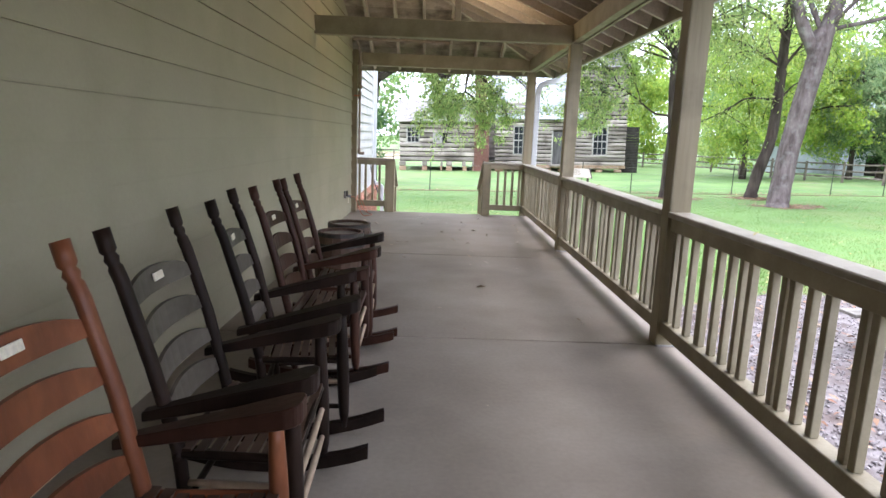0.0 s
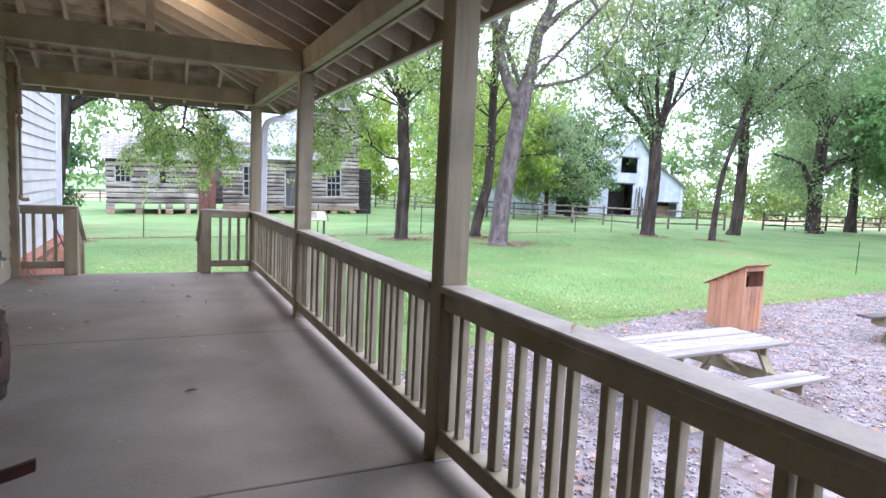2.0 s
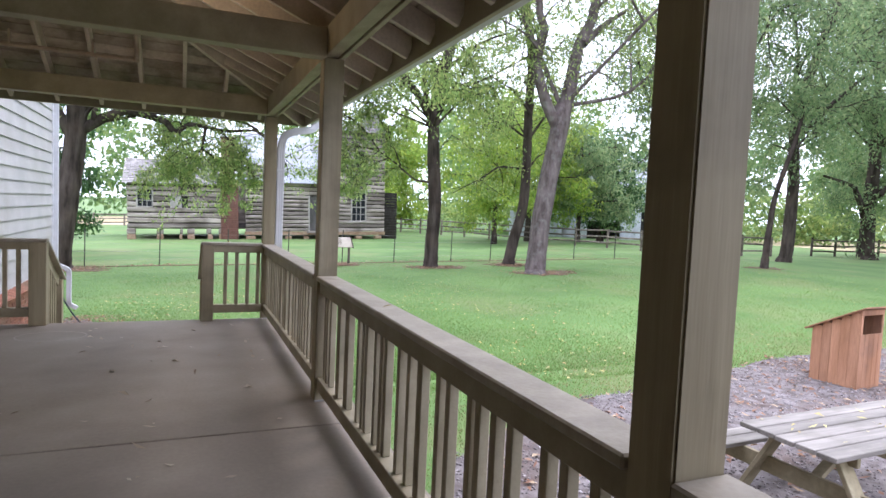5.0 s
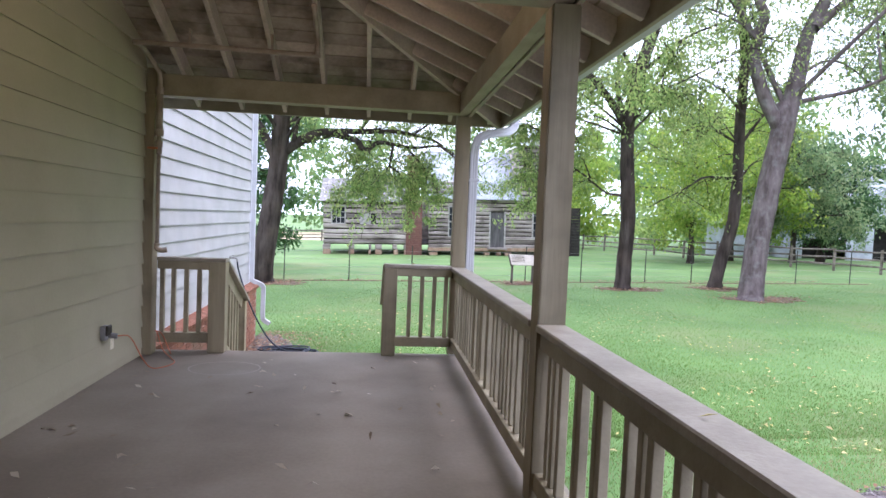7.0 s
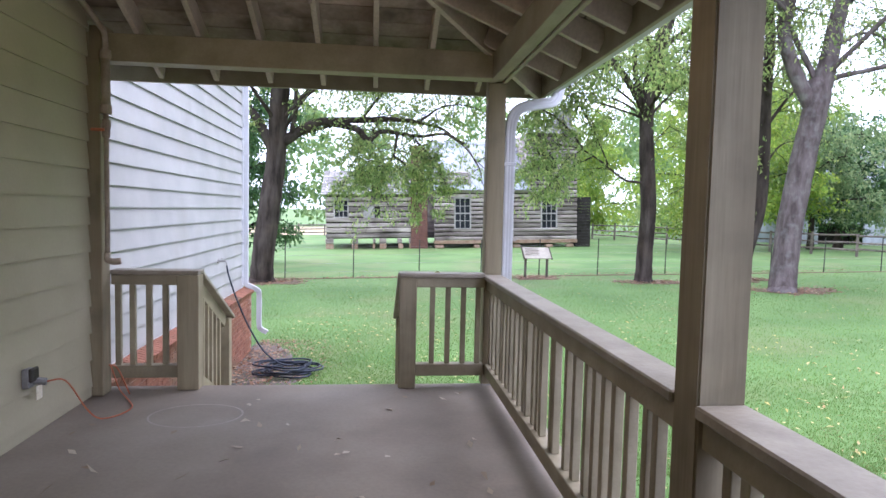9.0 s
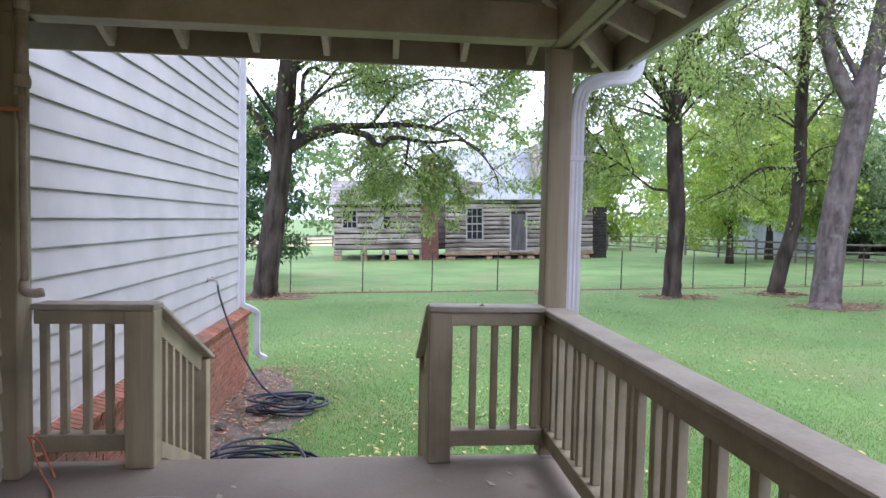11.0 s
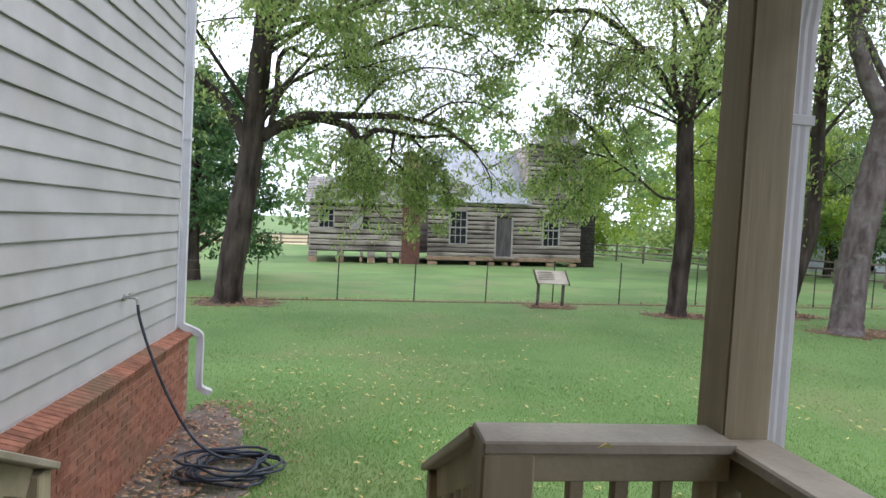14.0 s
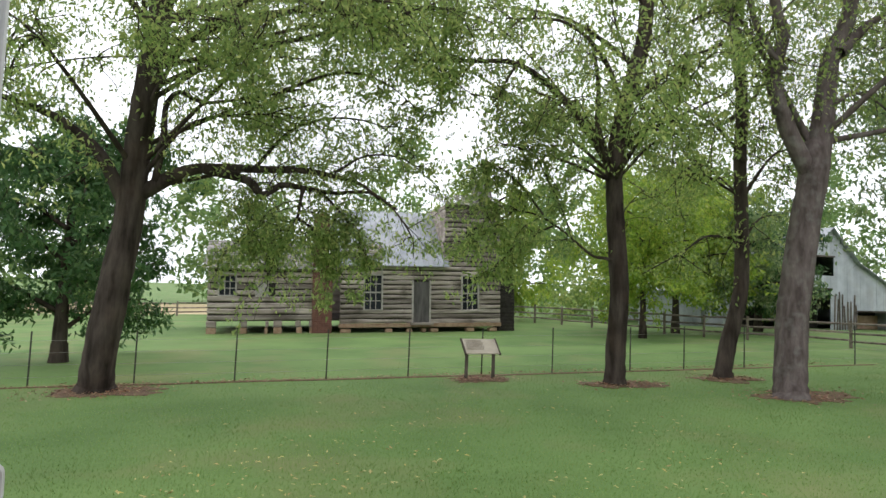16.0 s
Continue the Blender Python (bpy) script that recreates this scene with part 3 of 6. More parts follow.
def end_rail(x0, x1, xp0, xp1, bal):
    """A short end railing with its newel, and the rail that follows the steps down."""
    t = thing("end_railing", "khaki painted end railing and newel beside the porch steps", "railing")
    part("cap_rail", box(min(x0, xp0), max(x1, xp1), 10.54, 10.69, 0.852, 0.884, 0.005), M_CAP, t)
    part("newel", box(xp0, xp1, 10.545, 10.67, 0.0, 0.85, 0.006), M_POST, t)
    part("top_rail", box(x0, x1, 10.565, 10.65, 0.775, 0.85, 0.004), M_TRIM, t)
    part("bottom_rail", box(x0, x1, 10.565, 10.65, 0.09, 0.18, 0.004), M_TRIM, t)
    for x in bal:
        part("baluster", box(x - 0.019, x + 0.019, 10.588, 10.626, 0.18, 0.775, 0.003), M_TRIM, t)
    xm = (xp0 + xp1) / 2
    part("stair_cap", beam((xm, 10.68, 0.862), (xm, 11.72, 0.34), 0.15, 0.03, 0.005), M_CAP, t)
    part("stair_rail", beam((xm, 10.67, 0.8), (xm, 11.6, 0.32), 0.04, 0.11, 0.004), M_TRIM, t)
    part("stair_bottom_rail", beam((xm, 10.67, 0.08), (xm, 11.6, -0.4), 0.04, 0.09, 0.004), M_TRIM, t)
    for k in range(7):
        y = 10.66 + 0.125 * k
        d = (y - 10.56) * 0.461
        part("baluster", box(xm - 0.019, xm + 0.019, y - 0.019, y + 0.019, 0.08 - d, 0.78 - d, 0.003), M_TRIM, t)
    part("stair_post", box(xm - 0.05, xm + 0.05, 11.6, 11.7, -1.1, 0.345, 0.005), M_POST, t)


end_rail(-0.735, -0.275, -0.275, -0.12, (-0.7, -0.6, -0.485, -0.37))
end_rail(1.475, 2.0, 1.343, 1.475, (1.6, 1.72, 1.84, 1.955))

steps = thing("porch_steps", "weathered wooden steps down from the porch to the lawn", "steps")
for k in range(5):
    z = -0.175 * (k + 1)
    part("tread", box(-0.1, 1.34, 10.69 + 0.26 * k, 10.97 + 0.26 * k, z - 0.04, z, 0.005), M_STEP, steps)
    part("riser", box(-0.1, 1.34, 10.69 + 0.26 * k, 10.71 + 0.26 * k, z, z + 0.135, 0.002), M_STEP, steps)
for x in (-0.09, 1.33):
    part("stringer", beam((x, 10.72, -0.27), (x, 12.0, -1.12), 0.04, 0.2, 0.004), M_STEP, steps)

# ---- ground ----
def axis(fine0, fine1, step, far):
    near = np.arange(fine0, fine1 + step, step)
    out = np.geomspace(3, far, 22)
    return np.concatenate([fine0 - out[::-1], near, fine1 + out])


gx, gy = axis(-14, 60, 1.0, 900), axis(-12, 62, 1.0, 900)
X, Y = np.meshgrid(gx, gy)
Z = ground_z(X, Y) + 0.015 * np.sin(X * 1.3) * np.sin(Y * 0.9)
V = np.stack([X, Y, Z], -1).reshape(-1, 3)
nx, ny = len(gx), len(gy)
idx = np.arange(nx * ny).reshape(ny, nx)
F = np.stack([idx[:-1, :-1], idx[:-1, 1:], idx[1:, 1:], idx[1:, :-1]], -1).reshape(-1, 4)
tagged(raw("ground", V, F, M_GRASS, smooth=True), "mown green lawn under tall trees, strewn with leaves", "lawn", kind="structure")


def patch(name, outline, material, lift, label, category, step=0.35, jag=0.12, thick=True):
    """A thin bed on the ground with a ragged edge."""
    pts = spline(outline + [outline[0]], 14)[:-1]
    bm = bmesh.new()
    cx, cy = sum(p[0] for p in pts) / len(pts), sum(p[1] for p in pts) / len(pts)
    rings = []
    fr = [1, 0.985, 0.93, 0.8, 0.62, 0.42, 0.22]
    for j, f in enumerate(fr):
        ring = []
        for k, p in enumerate(pts):
            n = jag * noise.noise(Vector((p[0] * 1.9, p[1] * 1.9, 3))) + 0.5 * jag * noise.noise(Vector((p[0] * 6, p[1] * 6, 7)))
            d = Vector((p[0] - cx, p[1] - cy))
            q = Vector((cx, cy)) + d * f + d.normalized() * n * (f if j < 3 else 0)
            ring.append(bm.verts.new((q.x, q.y, gz(q.x, q.y) + 0.015 * math.sin(q.x * 1.3) * math.sin(q.y * 0.9) + (lift if j else -0.02))))
        rings.append(ring)
    c = bm.verts.new((cx, cy, gz(cx, cy) + lift))
    m = len(pts)
    for r0, r1 in zip(rings, rings[1:]):
        for k in range(m):
            bm.faces.new((r0[k], r0[(k + 1) % m], r1[(k + 1) % m], r1[k]))
    for k in range(m):
        bm.faces.new((rings[-1][k], rings[-1][(k + 1) % m], c))
    bmesh.ops.recalc_face_normals(bm, faces=bm.faces)
    return tagged(link(name, bm, material, smooth=True), label, category, kind="structure")


GRAVEL = [(2.4, 1.5), (2.45, 6.5), (3.6, 8.6), (5.6, 9.75), (7.6, 10.0), (10.9, 10.9), (15, 11.0), (20, 11.7), (34, 12.2), (48, 9), (46, -8), (20, -11), (4, -9), (2.4, -4)]
patch("gravel_yard", [(a, b, 0) for a, b in GRAVEL], M_GRAVEL, 0.045, "purple-grey gravel picnic yard with fallen leaves", "gravel")
patch("bare_earth", [(-0.97, 11.2, 0), (-0.45, 12.2, 0), (-0.35, 13.4, 0), (0.1, 14.5, 0), (0.15, 15.2, 0), (-0.2, 16.0, 0), (-0.45, 16.9, 0), (-0.97, 17.3, 0), (-0.99, 14, 0)], M_SOIL, 0.008, "bare earth with leaves along the brick base", "soil", jag=0.3)
patch("fence_strip", [(-12, 28.5, 0), (-2, 28.32, 0), (8, 28.1, 0), (19, 27.9, 0), (22, 27.9, 0), (19, 28.06, 0), (8, 28.28, 0), (-2, 28.5, 0)], M_LITTER, 0.02, "dark strip of dead leaves under the wire fence", "soil", jag=0.1)

# ---- trees ----
rng = np.random.default_rng(7)


def leaves(name, points, size, material, parent, droop=0.6, slim=0.42):
    """One small pointed leaf at each point, hanging a little."""
    p = np.asarray(points, dtype=np.float32)
    n = len(p)
    ax = rng.normal(size=(n, 3))
    ax[:, 2] -= droop * 1.6
    ax /= np.linalg.norm(ax, axis=1)[:, None]
    sd = np.cross(ax, rng.normal(size=(n, 3)) * 0.8 + np.array([0, 0, 1.1]))
    sd /= np.linalg.norm(sd, axis=1)[:, None] + 1e-6
    L = (size * rng.uniform(0.6, 1.35, n))[:, None]
    bend = rng.normal(scale=0.12, size=(n, 3)) * L
    v = np.stack([p, p + ax * L * 0.45 + sd * L * slim * 0.5 + bend, p + ax * L, p + ax * L * 0.45 - sd * L * slim * 0.5 + bend], 1).reshape(-1, 3)
    f = np.arange(4 * n, dtype=np.int32).reshape(-1, 4)
    return raw(name, v, f, material, parent)


class Wood:
    """Collects tapering round limbs in one mesh."""

    def __init__(self):
        self.v, self.f, self.n = [], [], 0

    def limb(self, pts, r0, r1, sides=8, rough=0.0):
        pts = np.array([tuple(p) for p in pts], dtype=float)
        k = len(pts)
        d = np.gradient(pts, axis=0)
        d /= np.linalg.norm(d, axis=1)[:, None] + 1e-9
        side = np.cross(d, np.array([0.31, 0.77, 0.55]))
        side /= np.linalg.norm(side, axis=1)[:, None] + 1e-9
        other = np.cross(d, side)
        r = r0 + (r1 - r0) * np.linspace(0, 1, k) ** 0.8
        if np.isscalar(r):
            r = np.full(k, r)
        a = np.linspace(0, 2 * np.pi, sides, endpoint=False)
        rr = r[:, None] * (1 + rough * rng.normal(size=(k, sides)))
        ring = pts[:, None] + rr[..., None] * (np.cos(a)[None, :, None] * side[:, None] + np.sin(a)[None, :, None] * other[:, None])
        self.v.append(ring.reshape(-1, 3))
        i = self.n + np.arange(k * sides).reshape(k, sides)
        j = np.roll(i, -1, axis=1)
        self.f.append(np.stack([i[:-1], j[:-1], j[1:], i[1:]], -1).reshape(-1, 4))
        self.n += k * sides

    def done(self, name, material, parent, label=""):
        ob = raw(name, np.concatenate(self.v), np.concatenate(self.f), material, parent, smooth=True)
        if label:
            ob["label"] = label
        return ob


def sway(a, d, length, n, wild, sag=0.0):
    """A wandering line from a towards d."""
    pts, d = [np.array(a, float)], np.array(d, float)
    d /= np.linalg.norm(d)
    for _ in range(n):
        d = d + rng.normal(scale=wild, size=3) + np.array([0, 0, -sag])
        d /= np.linalg.norm(d)
        pts.append(pts[-1] + d * length / n)
    return np.array(pts)


def tree(label, base, trunk, limbs, leaf, bark=M_BARK, size=0.13, per=26, spread=1.6, flare=1.35, twig_sag=0.12, crown_sides=1.0, free=0, free_len=3.0, top=None, litter=True, name="tree", spray=0.3, foot=None, canopy=None):
    """A tree from its trunk line and main limbs (each: points, thick, thin, leafiness), with branches, twigs and leaves grown on them."""
    t = thing(name, label, "tree", (0, 0, 0))
    wood, twig, pts = Wood(), Wood(), []
    tp, tr0, tr1 = trunk
    line = np.array(spline(tp, 6))
    wood.limb(line, tr0, tr1, 14, 0.03)
    b = line[0]
    root = [b + np.array([0, 0, -0.25]), b + np.array([0, 0, 0.0]), b + (line[2] - b) * 0.35, b + (line[2] - b) * 0.9]
    wood.limb(root, tr0 * flare * 1.15, tr0 * 0.98, 14, 0.06)
    todo = [(np.array(spline(c, 5)), r0, r1, lf) for c, r0, r1, lf in limbs]
    for _ in range(free):
        k = rng.integers(int(len(line) * 0.5), len(line))
        ang = rng.uniform(0, 2 * np.pi)
        d = np.array([np.cos(ang), np.sin(ang), rng.uniform(0.15, 1.1)])
        todo.append((sway(line[k], d, free_len * rng.uniform(0.7, 1.4), 7, 0.16), tr1 * 0.55, 0.02, 1.0))
    grown, outer = [], set()
    if canopy:
        mid, rad, count = canopy
        for _ in range(count):
            v = rng.normal(size=3)
            v *= rng.uniform(0.7, 1.08) / np.linalg.norm(v)
            goal = np.array(mid) + v * np.array(rad)
            high = np.clip((goal[2] - 1.5 - line[0][2]) / (line[-1][2] - line[0][2]), 0.5, 1.0)
            a = line[min(int(high * (len(line) - 1)), len(line) - 1)]
            thick = min(tr1 * 0.28, 0.1)
            if grown and rng.uniform() < 0.68:
                near = min(grown, key=lambda c: np.linalg.norm(c[len(c) // 2] - goal))
                a, thick = near[int(len(near) * rng.uniform(0.35, 0.6))], thick * 0.5
            m = a * 0.5 + goal * 0.5 + np.array([0, 0, 0.4]) + rng.normal(scale=0.09 * np.linalg.norm(goal - a), size=3)
            c = np.array(spline([a, m, goal], 5))
            if thick > min(tr1 * 0.28, 0.1) * 0.6:
                grown.append(c)
            todo.append((c, thick, 0.012, 1.25))
            outer.add(len(todo) - 1)
    for k, (c, r0, r1, lf) in enumerate(todo):
        wood.limb(c, r0, r1, 8, 0.03)
        seg = np.linalg.norm(np.diff(c, axis=0), axis=1).sum()
        count = max(3, int(seg * 2.1 * lf)) if lf > 0 else 0
        for _ in range(count):
            u = rng.uniform(0.5 if k in outer else 0.15, 1.0)
            i = min(int(u * (len(c) - 1)), len(c) - 2)
            p = c[i] + (c[i + 1] - c[i]) * rng.uniform()
            ax = c[i + 1] - c[i]
            ax = ax / (np.linalg.norm(ax) + 1e-9)
            d = rng.normal(size=3) * 0.75 + ax * 0.55
            reach = spread * (0.6 if r0 < 0.055 and lf > 1.4 else 1.0)
            br = sway(p, d, reach * rng.uniform(0.5, 1.3), 5, 0.22, twig_sag)
            twig.limb(br, min(0.018, r0 * 0.5), 0.004, 4)
            for _ in range(5):
                q = br[rng.integers(1, 6)]
                tw = sway(q, rng.normal(size=3) + np.array([0, 0, -0.25]), reach * rng.uniform(0.25, 0.55), 4, 0.25, twig_sag * 1.6)
                twig.limb(tw, 0.005, 0.002, 3)
                m = int(per * rng.uniform(0.5, 1.5))
                w = rng.integers(1, 5, m)
                pts.append(tw[w] + rng.normal(scale=spray * reach * 0.3, size=(m, 3)) * np.array([1.25, 1.25, 0.6]))
    wood.done("trunk", bark, t)
    twig.done("branchwork", bark, t)["kind"] = "stuff"
    leaves("crown", np.concatenate(pts), size, leaf, t, slim=0.4)
    return t


def at_y(y, *xz):
    """Points of a limb in the plane at y, wandering a little in depth."""
    return [(x, y + 0.1 * math.sin(1.7 * k + y), z) for k, (x, z) in enumerate(xz)]


tree("tall dark-barked walnut with a great side limb by the fence", (-2.7, 27.6), (at_y(27.6, (-2.78, -1.35), (-2.72, -0.4), (-2.53, 1.16), (-2.33, 2.87), (-2.23, 4.43), (-2.09, 6.14), (-1.93, 8.02), (-1.75, 10.5)), 0.41, 0.27), [
    (at_y(27.6, (-2.2, 3.5), (-1.11, 4.19), (-0.28, 4.36), (1.04, 4.46), (2.07, 4.48), (3.31, 4.24), (3.91, 3.86)), 0.2, 0.03, 0.8),
    (at_y(27.4, (-0.6, 4.3), (0.43, 4.07), (0.82, 3.73), (1.28, 4.03), (1.84, 4.0), (2.6, 3.9), (3.6, 4.0), (4.4, 3.6)), 0.14, 0.03, 1.1),
    (at_y(27.3, (1.84, 4.0), (1.77, 3.54), (1.71, 3.14), (1.4, 2.8), (1.03, 2.07)), 0.06, 0.015, 4.6),
    (at_y(27.2, (1.71, 3.2), (2.1, 2.91), (2.35, 2.68), (2.61, 2.21), (2.7, 1.7)), 0.045, 0.012, 4.8),
    (at_y(27.4, (1.55, 2.9), (0.9, 2.75), (0.3, 2.5), (-0.1, 2.1)), 0.03, 0.01, 4.0),
    (at_y(27.3, (2.3, 3.95), (2.9, 3.3), (3.3, 2.8), (3.4, 2.3)), 0.04, 0.012, 4.0),
    (at_y(26.6, (3.4, 4.0), (4.1, 3.5), (4.6, 2.8), (4.7, 2.3)), 0.04, 0.012, 1.2),
    (at_y(27.6, (0.9, 3.85), (0.5, 3.3), (0.4, 2.6)), 0.03, 0.01, 3.6),
    (at_y(27.6, (-2.4, 3.3), (-3.02, 4.45), (-3.75, 5.08), (-4.32, 5.41), (-6.0, 5.9)), 0.19, 0.06, 1.0),
    (at_y(27.4, (-1.75, 3.9), (-1.6, 4.9), (-1.58, 5.8), (-1.3, 6.2), (-0.8, 6.0), (0.0, 6.1), (1.6, 6.6)), 0.1, 0.03, 1.1),
    (at_y(27.5, (0.6, 4.45), (1.1, 5.1), (1.6, 5.6), (2.6, 6.0), (3.8, 5.9), (4.8, 5.1)), 0.06, 0.015, 2.0),
    (at_y(27.2, (1.2, 6.5), (2.6, 7.1), (3.8, 7.0), (4.8, 6.4)), 0.05, 0.012, 1.8),
    (at_y(27.0, (2.6, 4.4), (3.4, 4.9), (4.4, 4.9), (5.2, 4.4)), 0.04, 0.012, 1.6),
    ([(-1.95, 27.6, 6.8), (-0.6, 26.6, 7.6), (1.5, 25.5, 7.9), (3.6, 24.6, 7.6)], 0.12, 0.03, 1.5),
    ([(-1.9, 27.6, 7.6), (-3.0, 26.6, 8.6), (-4.6, 25.6, 9.2)], 0.11, 0.03, 1.5),
    ([(-1.9, 27.6, 8.0), (0.2, 28.2, 9.2), (2.8, 28.6, 9.6), (5.0, 28.4, 9.0)], 0.13, 0.03, 1.4),
    ([(-1.8, 27.6, 8.5), (-1.2, 26.2, 10.5), (-0.4, 24.5, 11.5)], 0.13, 0.03, 1.5),
], M_LEAF, per=19, size=0.145, spread=1.7, free=0, canopy=((0.6, 26.6, 8.4), (7.6, 5.0, 3.8), 38))

tree("straight walnut beside the wire fence with reddish soil at its foot", (10.4, 26.0), (at_y(26.0, (10.36, -1.1), (10.35, 0.0), (10.35, 1.56), (10.21, 3.86), (10.25, 5.25), (10.5, 6.83), (10.98, 8.7), (11.2, 10.6)), 0.29, 0.2), [
    (at_y(26.0, (10.2, 4.95), (9.24, 6.15), (8.17, 7.02), (7.14, 7.56), (6.14, 7.53), (4.39, 7.28)), 0.14, 0.035, 1.2),
    (at_y(25.8, (10.2, 2.4), (9.88, 2.46), (9.35, 2.53), (8.56, 3.1), (7.86, 3.51), (6.86, 3.65), (6.2, 3.84)), 0.055, 0.016, 1.1),
    (at_y(25.8, (8.3, 3.25), (7.6, 2.9), (7.0, 2.5), (6.7, 2.0)), 0.03, 0.01, 4.2),
    (at_y(25.7, (7.2, 3.6), (6.6, 3.2), (6.1, 2.7)), 0.03, 0.01, 4.6),
    (at_y(25.6, (7.9, 3.5), (7.2, 4.3), (6.4, 4.7), (5.8, 4.5)), 0.035, 0.01, 4.0),
    (at_y(25.7, (8.8, 3.0), (8.4, 3.9), (7.9, 4.6), (7.6, 5.2)), 0.03, 0.01, 2.4),
    (at_y(25.7, (6.1, 7.5), (5.2, 6.6), (4.8, 5.6)), 0.035, 0.01, 2.0),
    (at_y(25.6, (7.1, 7.5), (6.6, 6.5), (6.5, 5.5)), 0.035, 0.01, 2.0),
    (at_y(26.2, (10.35, 5.4), (11.0, 6.0), (12.0, 6.4), (13.4, 6.6)), 0.09, 0.03, 1.3),
    (at_y(26.4, (10.3, 5.3), (9.9, 6.2), (9.8, 7.6), (9.5, 9.2)), 0.12, 0.04, 1.0),
    ([(10.5, 26, 6.4), (9.2, 24.8, 7.4), (7.6, 23.8, 7.8), (5.8, 23.2, 7.4)], 0.09, 0.02, 1.4),
    ([(10.5, 26, 6.8), (11.5, 24.8, 7.8), (12.6, 23.6, 8.2)], 0.09, 0.02, 1.4),
    ([(10.8, 26, 8.0), (9.0, 26.4, 9.2), (7.0, 26.6, 9.4)], 0.09, 0.02, 1.4),
    (at_y(26.0, (10.28, 3.2), (10.6, 3.9), (11.0, 4.4)), 0.03, 0.01, 1.0),
], M_LEAF, per=17, size=0.145, spread=1.6, free=0, canopy=((9.4, 25.4, 8.7), (6.2, 4.5, 3.6), 29))

tree("slim dark walnut standing close behind a forked one", (14.1, 26.2), (at_y(26.2, (14.0, -0.95), (14.2, 0.2), (14.5, 1.69), (14.62, 3.61), (14.65, 5.53), (14.61, 7.61), (14.31, 9.31), (14.1, 10.8)), 0.25, 0.15), [
    (at_y(26.1, (14.6, 3.1), (14.36, 3.24), (13.28, 3.27), (12.53, 2.81), (11.24, 2.09)), 0.06, 0.014, 1.2),
    (at_y(26.1, (14.65, 4.5), (14.85, 4.85), (15.56, 5.83), (16.57, 6.26)), 0.09, 0.02, 1.2),
    (at_y(26.1, (14.65, 3.2), (15.2, 3.9), (15.9, 4.1)), 0.05, 0.012, 1.2),
    (at_y(26.0, (14.65, 5.6), (13.8, 6.4), (12.6, 6.9)), 0.07, 0.02, 1.4),
    (at_y(26.6, (14.6, 7.0), (15.6, 8.0), (16.6, 9.4)), 0.08, 0.02, 1.2),
], M_LEAF, per=16, size=0.145, spread=1.8, free=1, free_len=2.6, canopy=((14.6, 27.0, 8.6), (4.5, 3.5, 4.4), 18))

tree("thick pale forked walnut with white lichen on its trunk", (13.9, 23.5), (at_y(23.5, (13.62, -0.95), (13.7, -0.3), (13.9, 1.35), (14.24, 3.91), (14.42, 5.08), (14.48, 5.5)), 0.4, 0.33), [
    (at_y(23.5, (14.3, 4.6), (13.63, 5.88), (13.29, 7.15), (13.49, 8.28), (13.19, 8.88), (13.2, 10.6)), 0.24, 0.12, 0.25),
    (at_y(23.5, (14.42, 5.0), (14.82, 6.49), (15.14, 7.91), (15.62, 9.13), (15.8, 11)), 0.32, 0.17, 0.25),
    (at_y(23.5, (15.2, 8.0), (16.22, 8.9), (17.35, 9.69)), 0.18, 0.07, 0.7),
    (at_y(23.5, (13.35, 7.3), (12.6, 8.6), (12.5, 10.0)), 0.1, 0.05, 0.5),
    (at_y(23.4, (14.9, 6.6), (15.7, 7.0), (16.6, 6.9), (17.7, 6.1)), 0.07, 0.015, 1.5),
    (at_y(23.4, (13.4, 7.3), (12.6, 8.0), (11.6, 8.4)), 0.06, 0.02, 1.2),
    ([(13.4, 23.5, 9.5), (12.8, 22.2, 10.4), (12.0, 21, 10.6)], 0.07, 0.02, 1.5),
    ([(15.8, 23.5, 9.5), (16.8, 22.2, 10.6), (17.8, 21, 11)], 0.07, 0.02, 1.5),
], M_LEAF, M_BARKP, per=15, size=0.15, spread=1.8, free=0, canopy=((15.5, 23.0, 11.5), (6.0, 4.5, 2.6), 14))

tree("forked walnut on the lawn before the barn", (24, 25.8), (at_y(25.8, (24.07, -0.7), (24.07, 0.4), (24.07, 2.43), (24.02, 4.4)), 0.36, 0.3), [
    (at_y(25.8, (24.0, 4.2), (23.2, 4.9), (22.46, 5.36), (21.2, 6.25), (20.34, 7.44), (19.8, 9)), 0.2, 0.05, 0.9),
    (at_y(25.8, (24.1, 4.2), (24.77, 6.53), (24.85, 8.69), (25.73, 10.66), (25.4, 12.5)), 0.25, 0.08, 0.8),
    (at_y(25.8, (24.3, 5.0), (23.9, 7.0), (24.1, 9.0), (23.6, 11)), 0.12, 0.04, 0.8),
    (at_y(25.6, (23.0, 5.0), (22.0, 5.0), (20.9, 4.6), (20.2, 3.9)), 0.07, 0.02, 1.4),
    (at_y(25.4, (24.6, 6.0), (26.0, 7.2), (27.0, 7.6)), 0.08, 0.02, 1.2),
    (at_y(25.4, (21.6, 6.0), (20.8, 6.6), (19.6, 6.4)), 0.06, 0.02, 1.2),
], M_LEAFG, per=17, size=0.19, spread=2.2, free=0, canopy=((23.6, 25.5, 9.8), (5.5, 4.0, 4.4), 20))

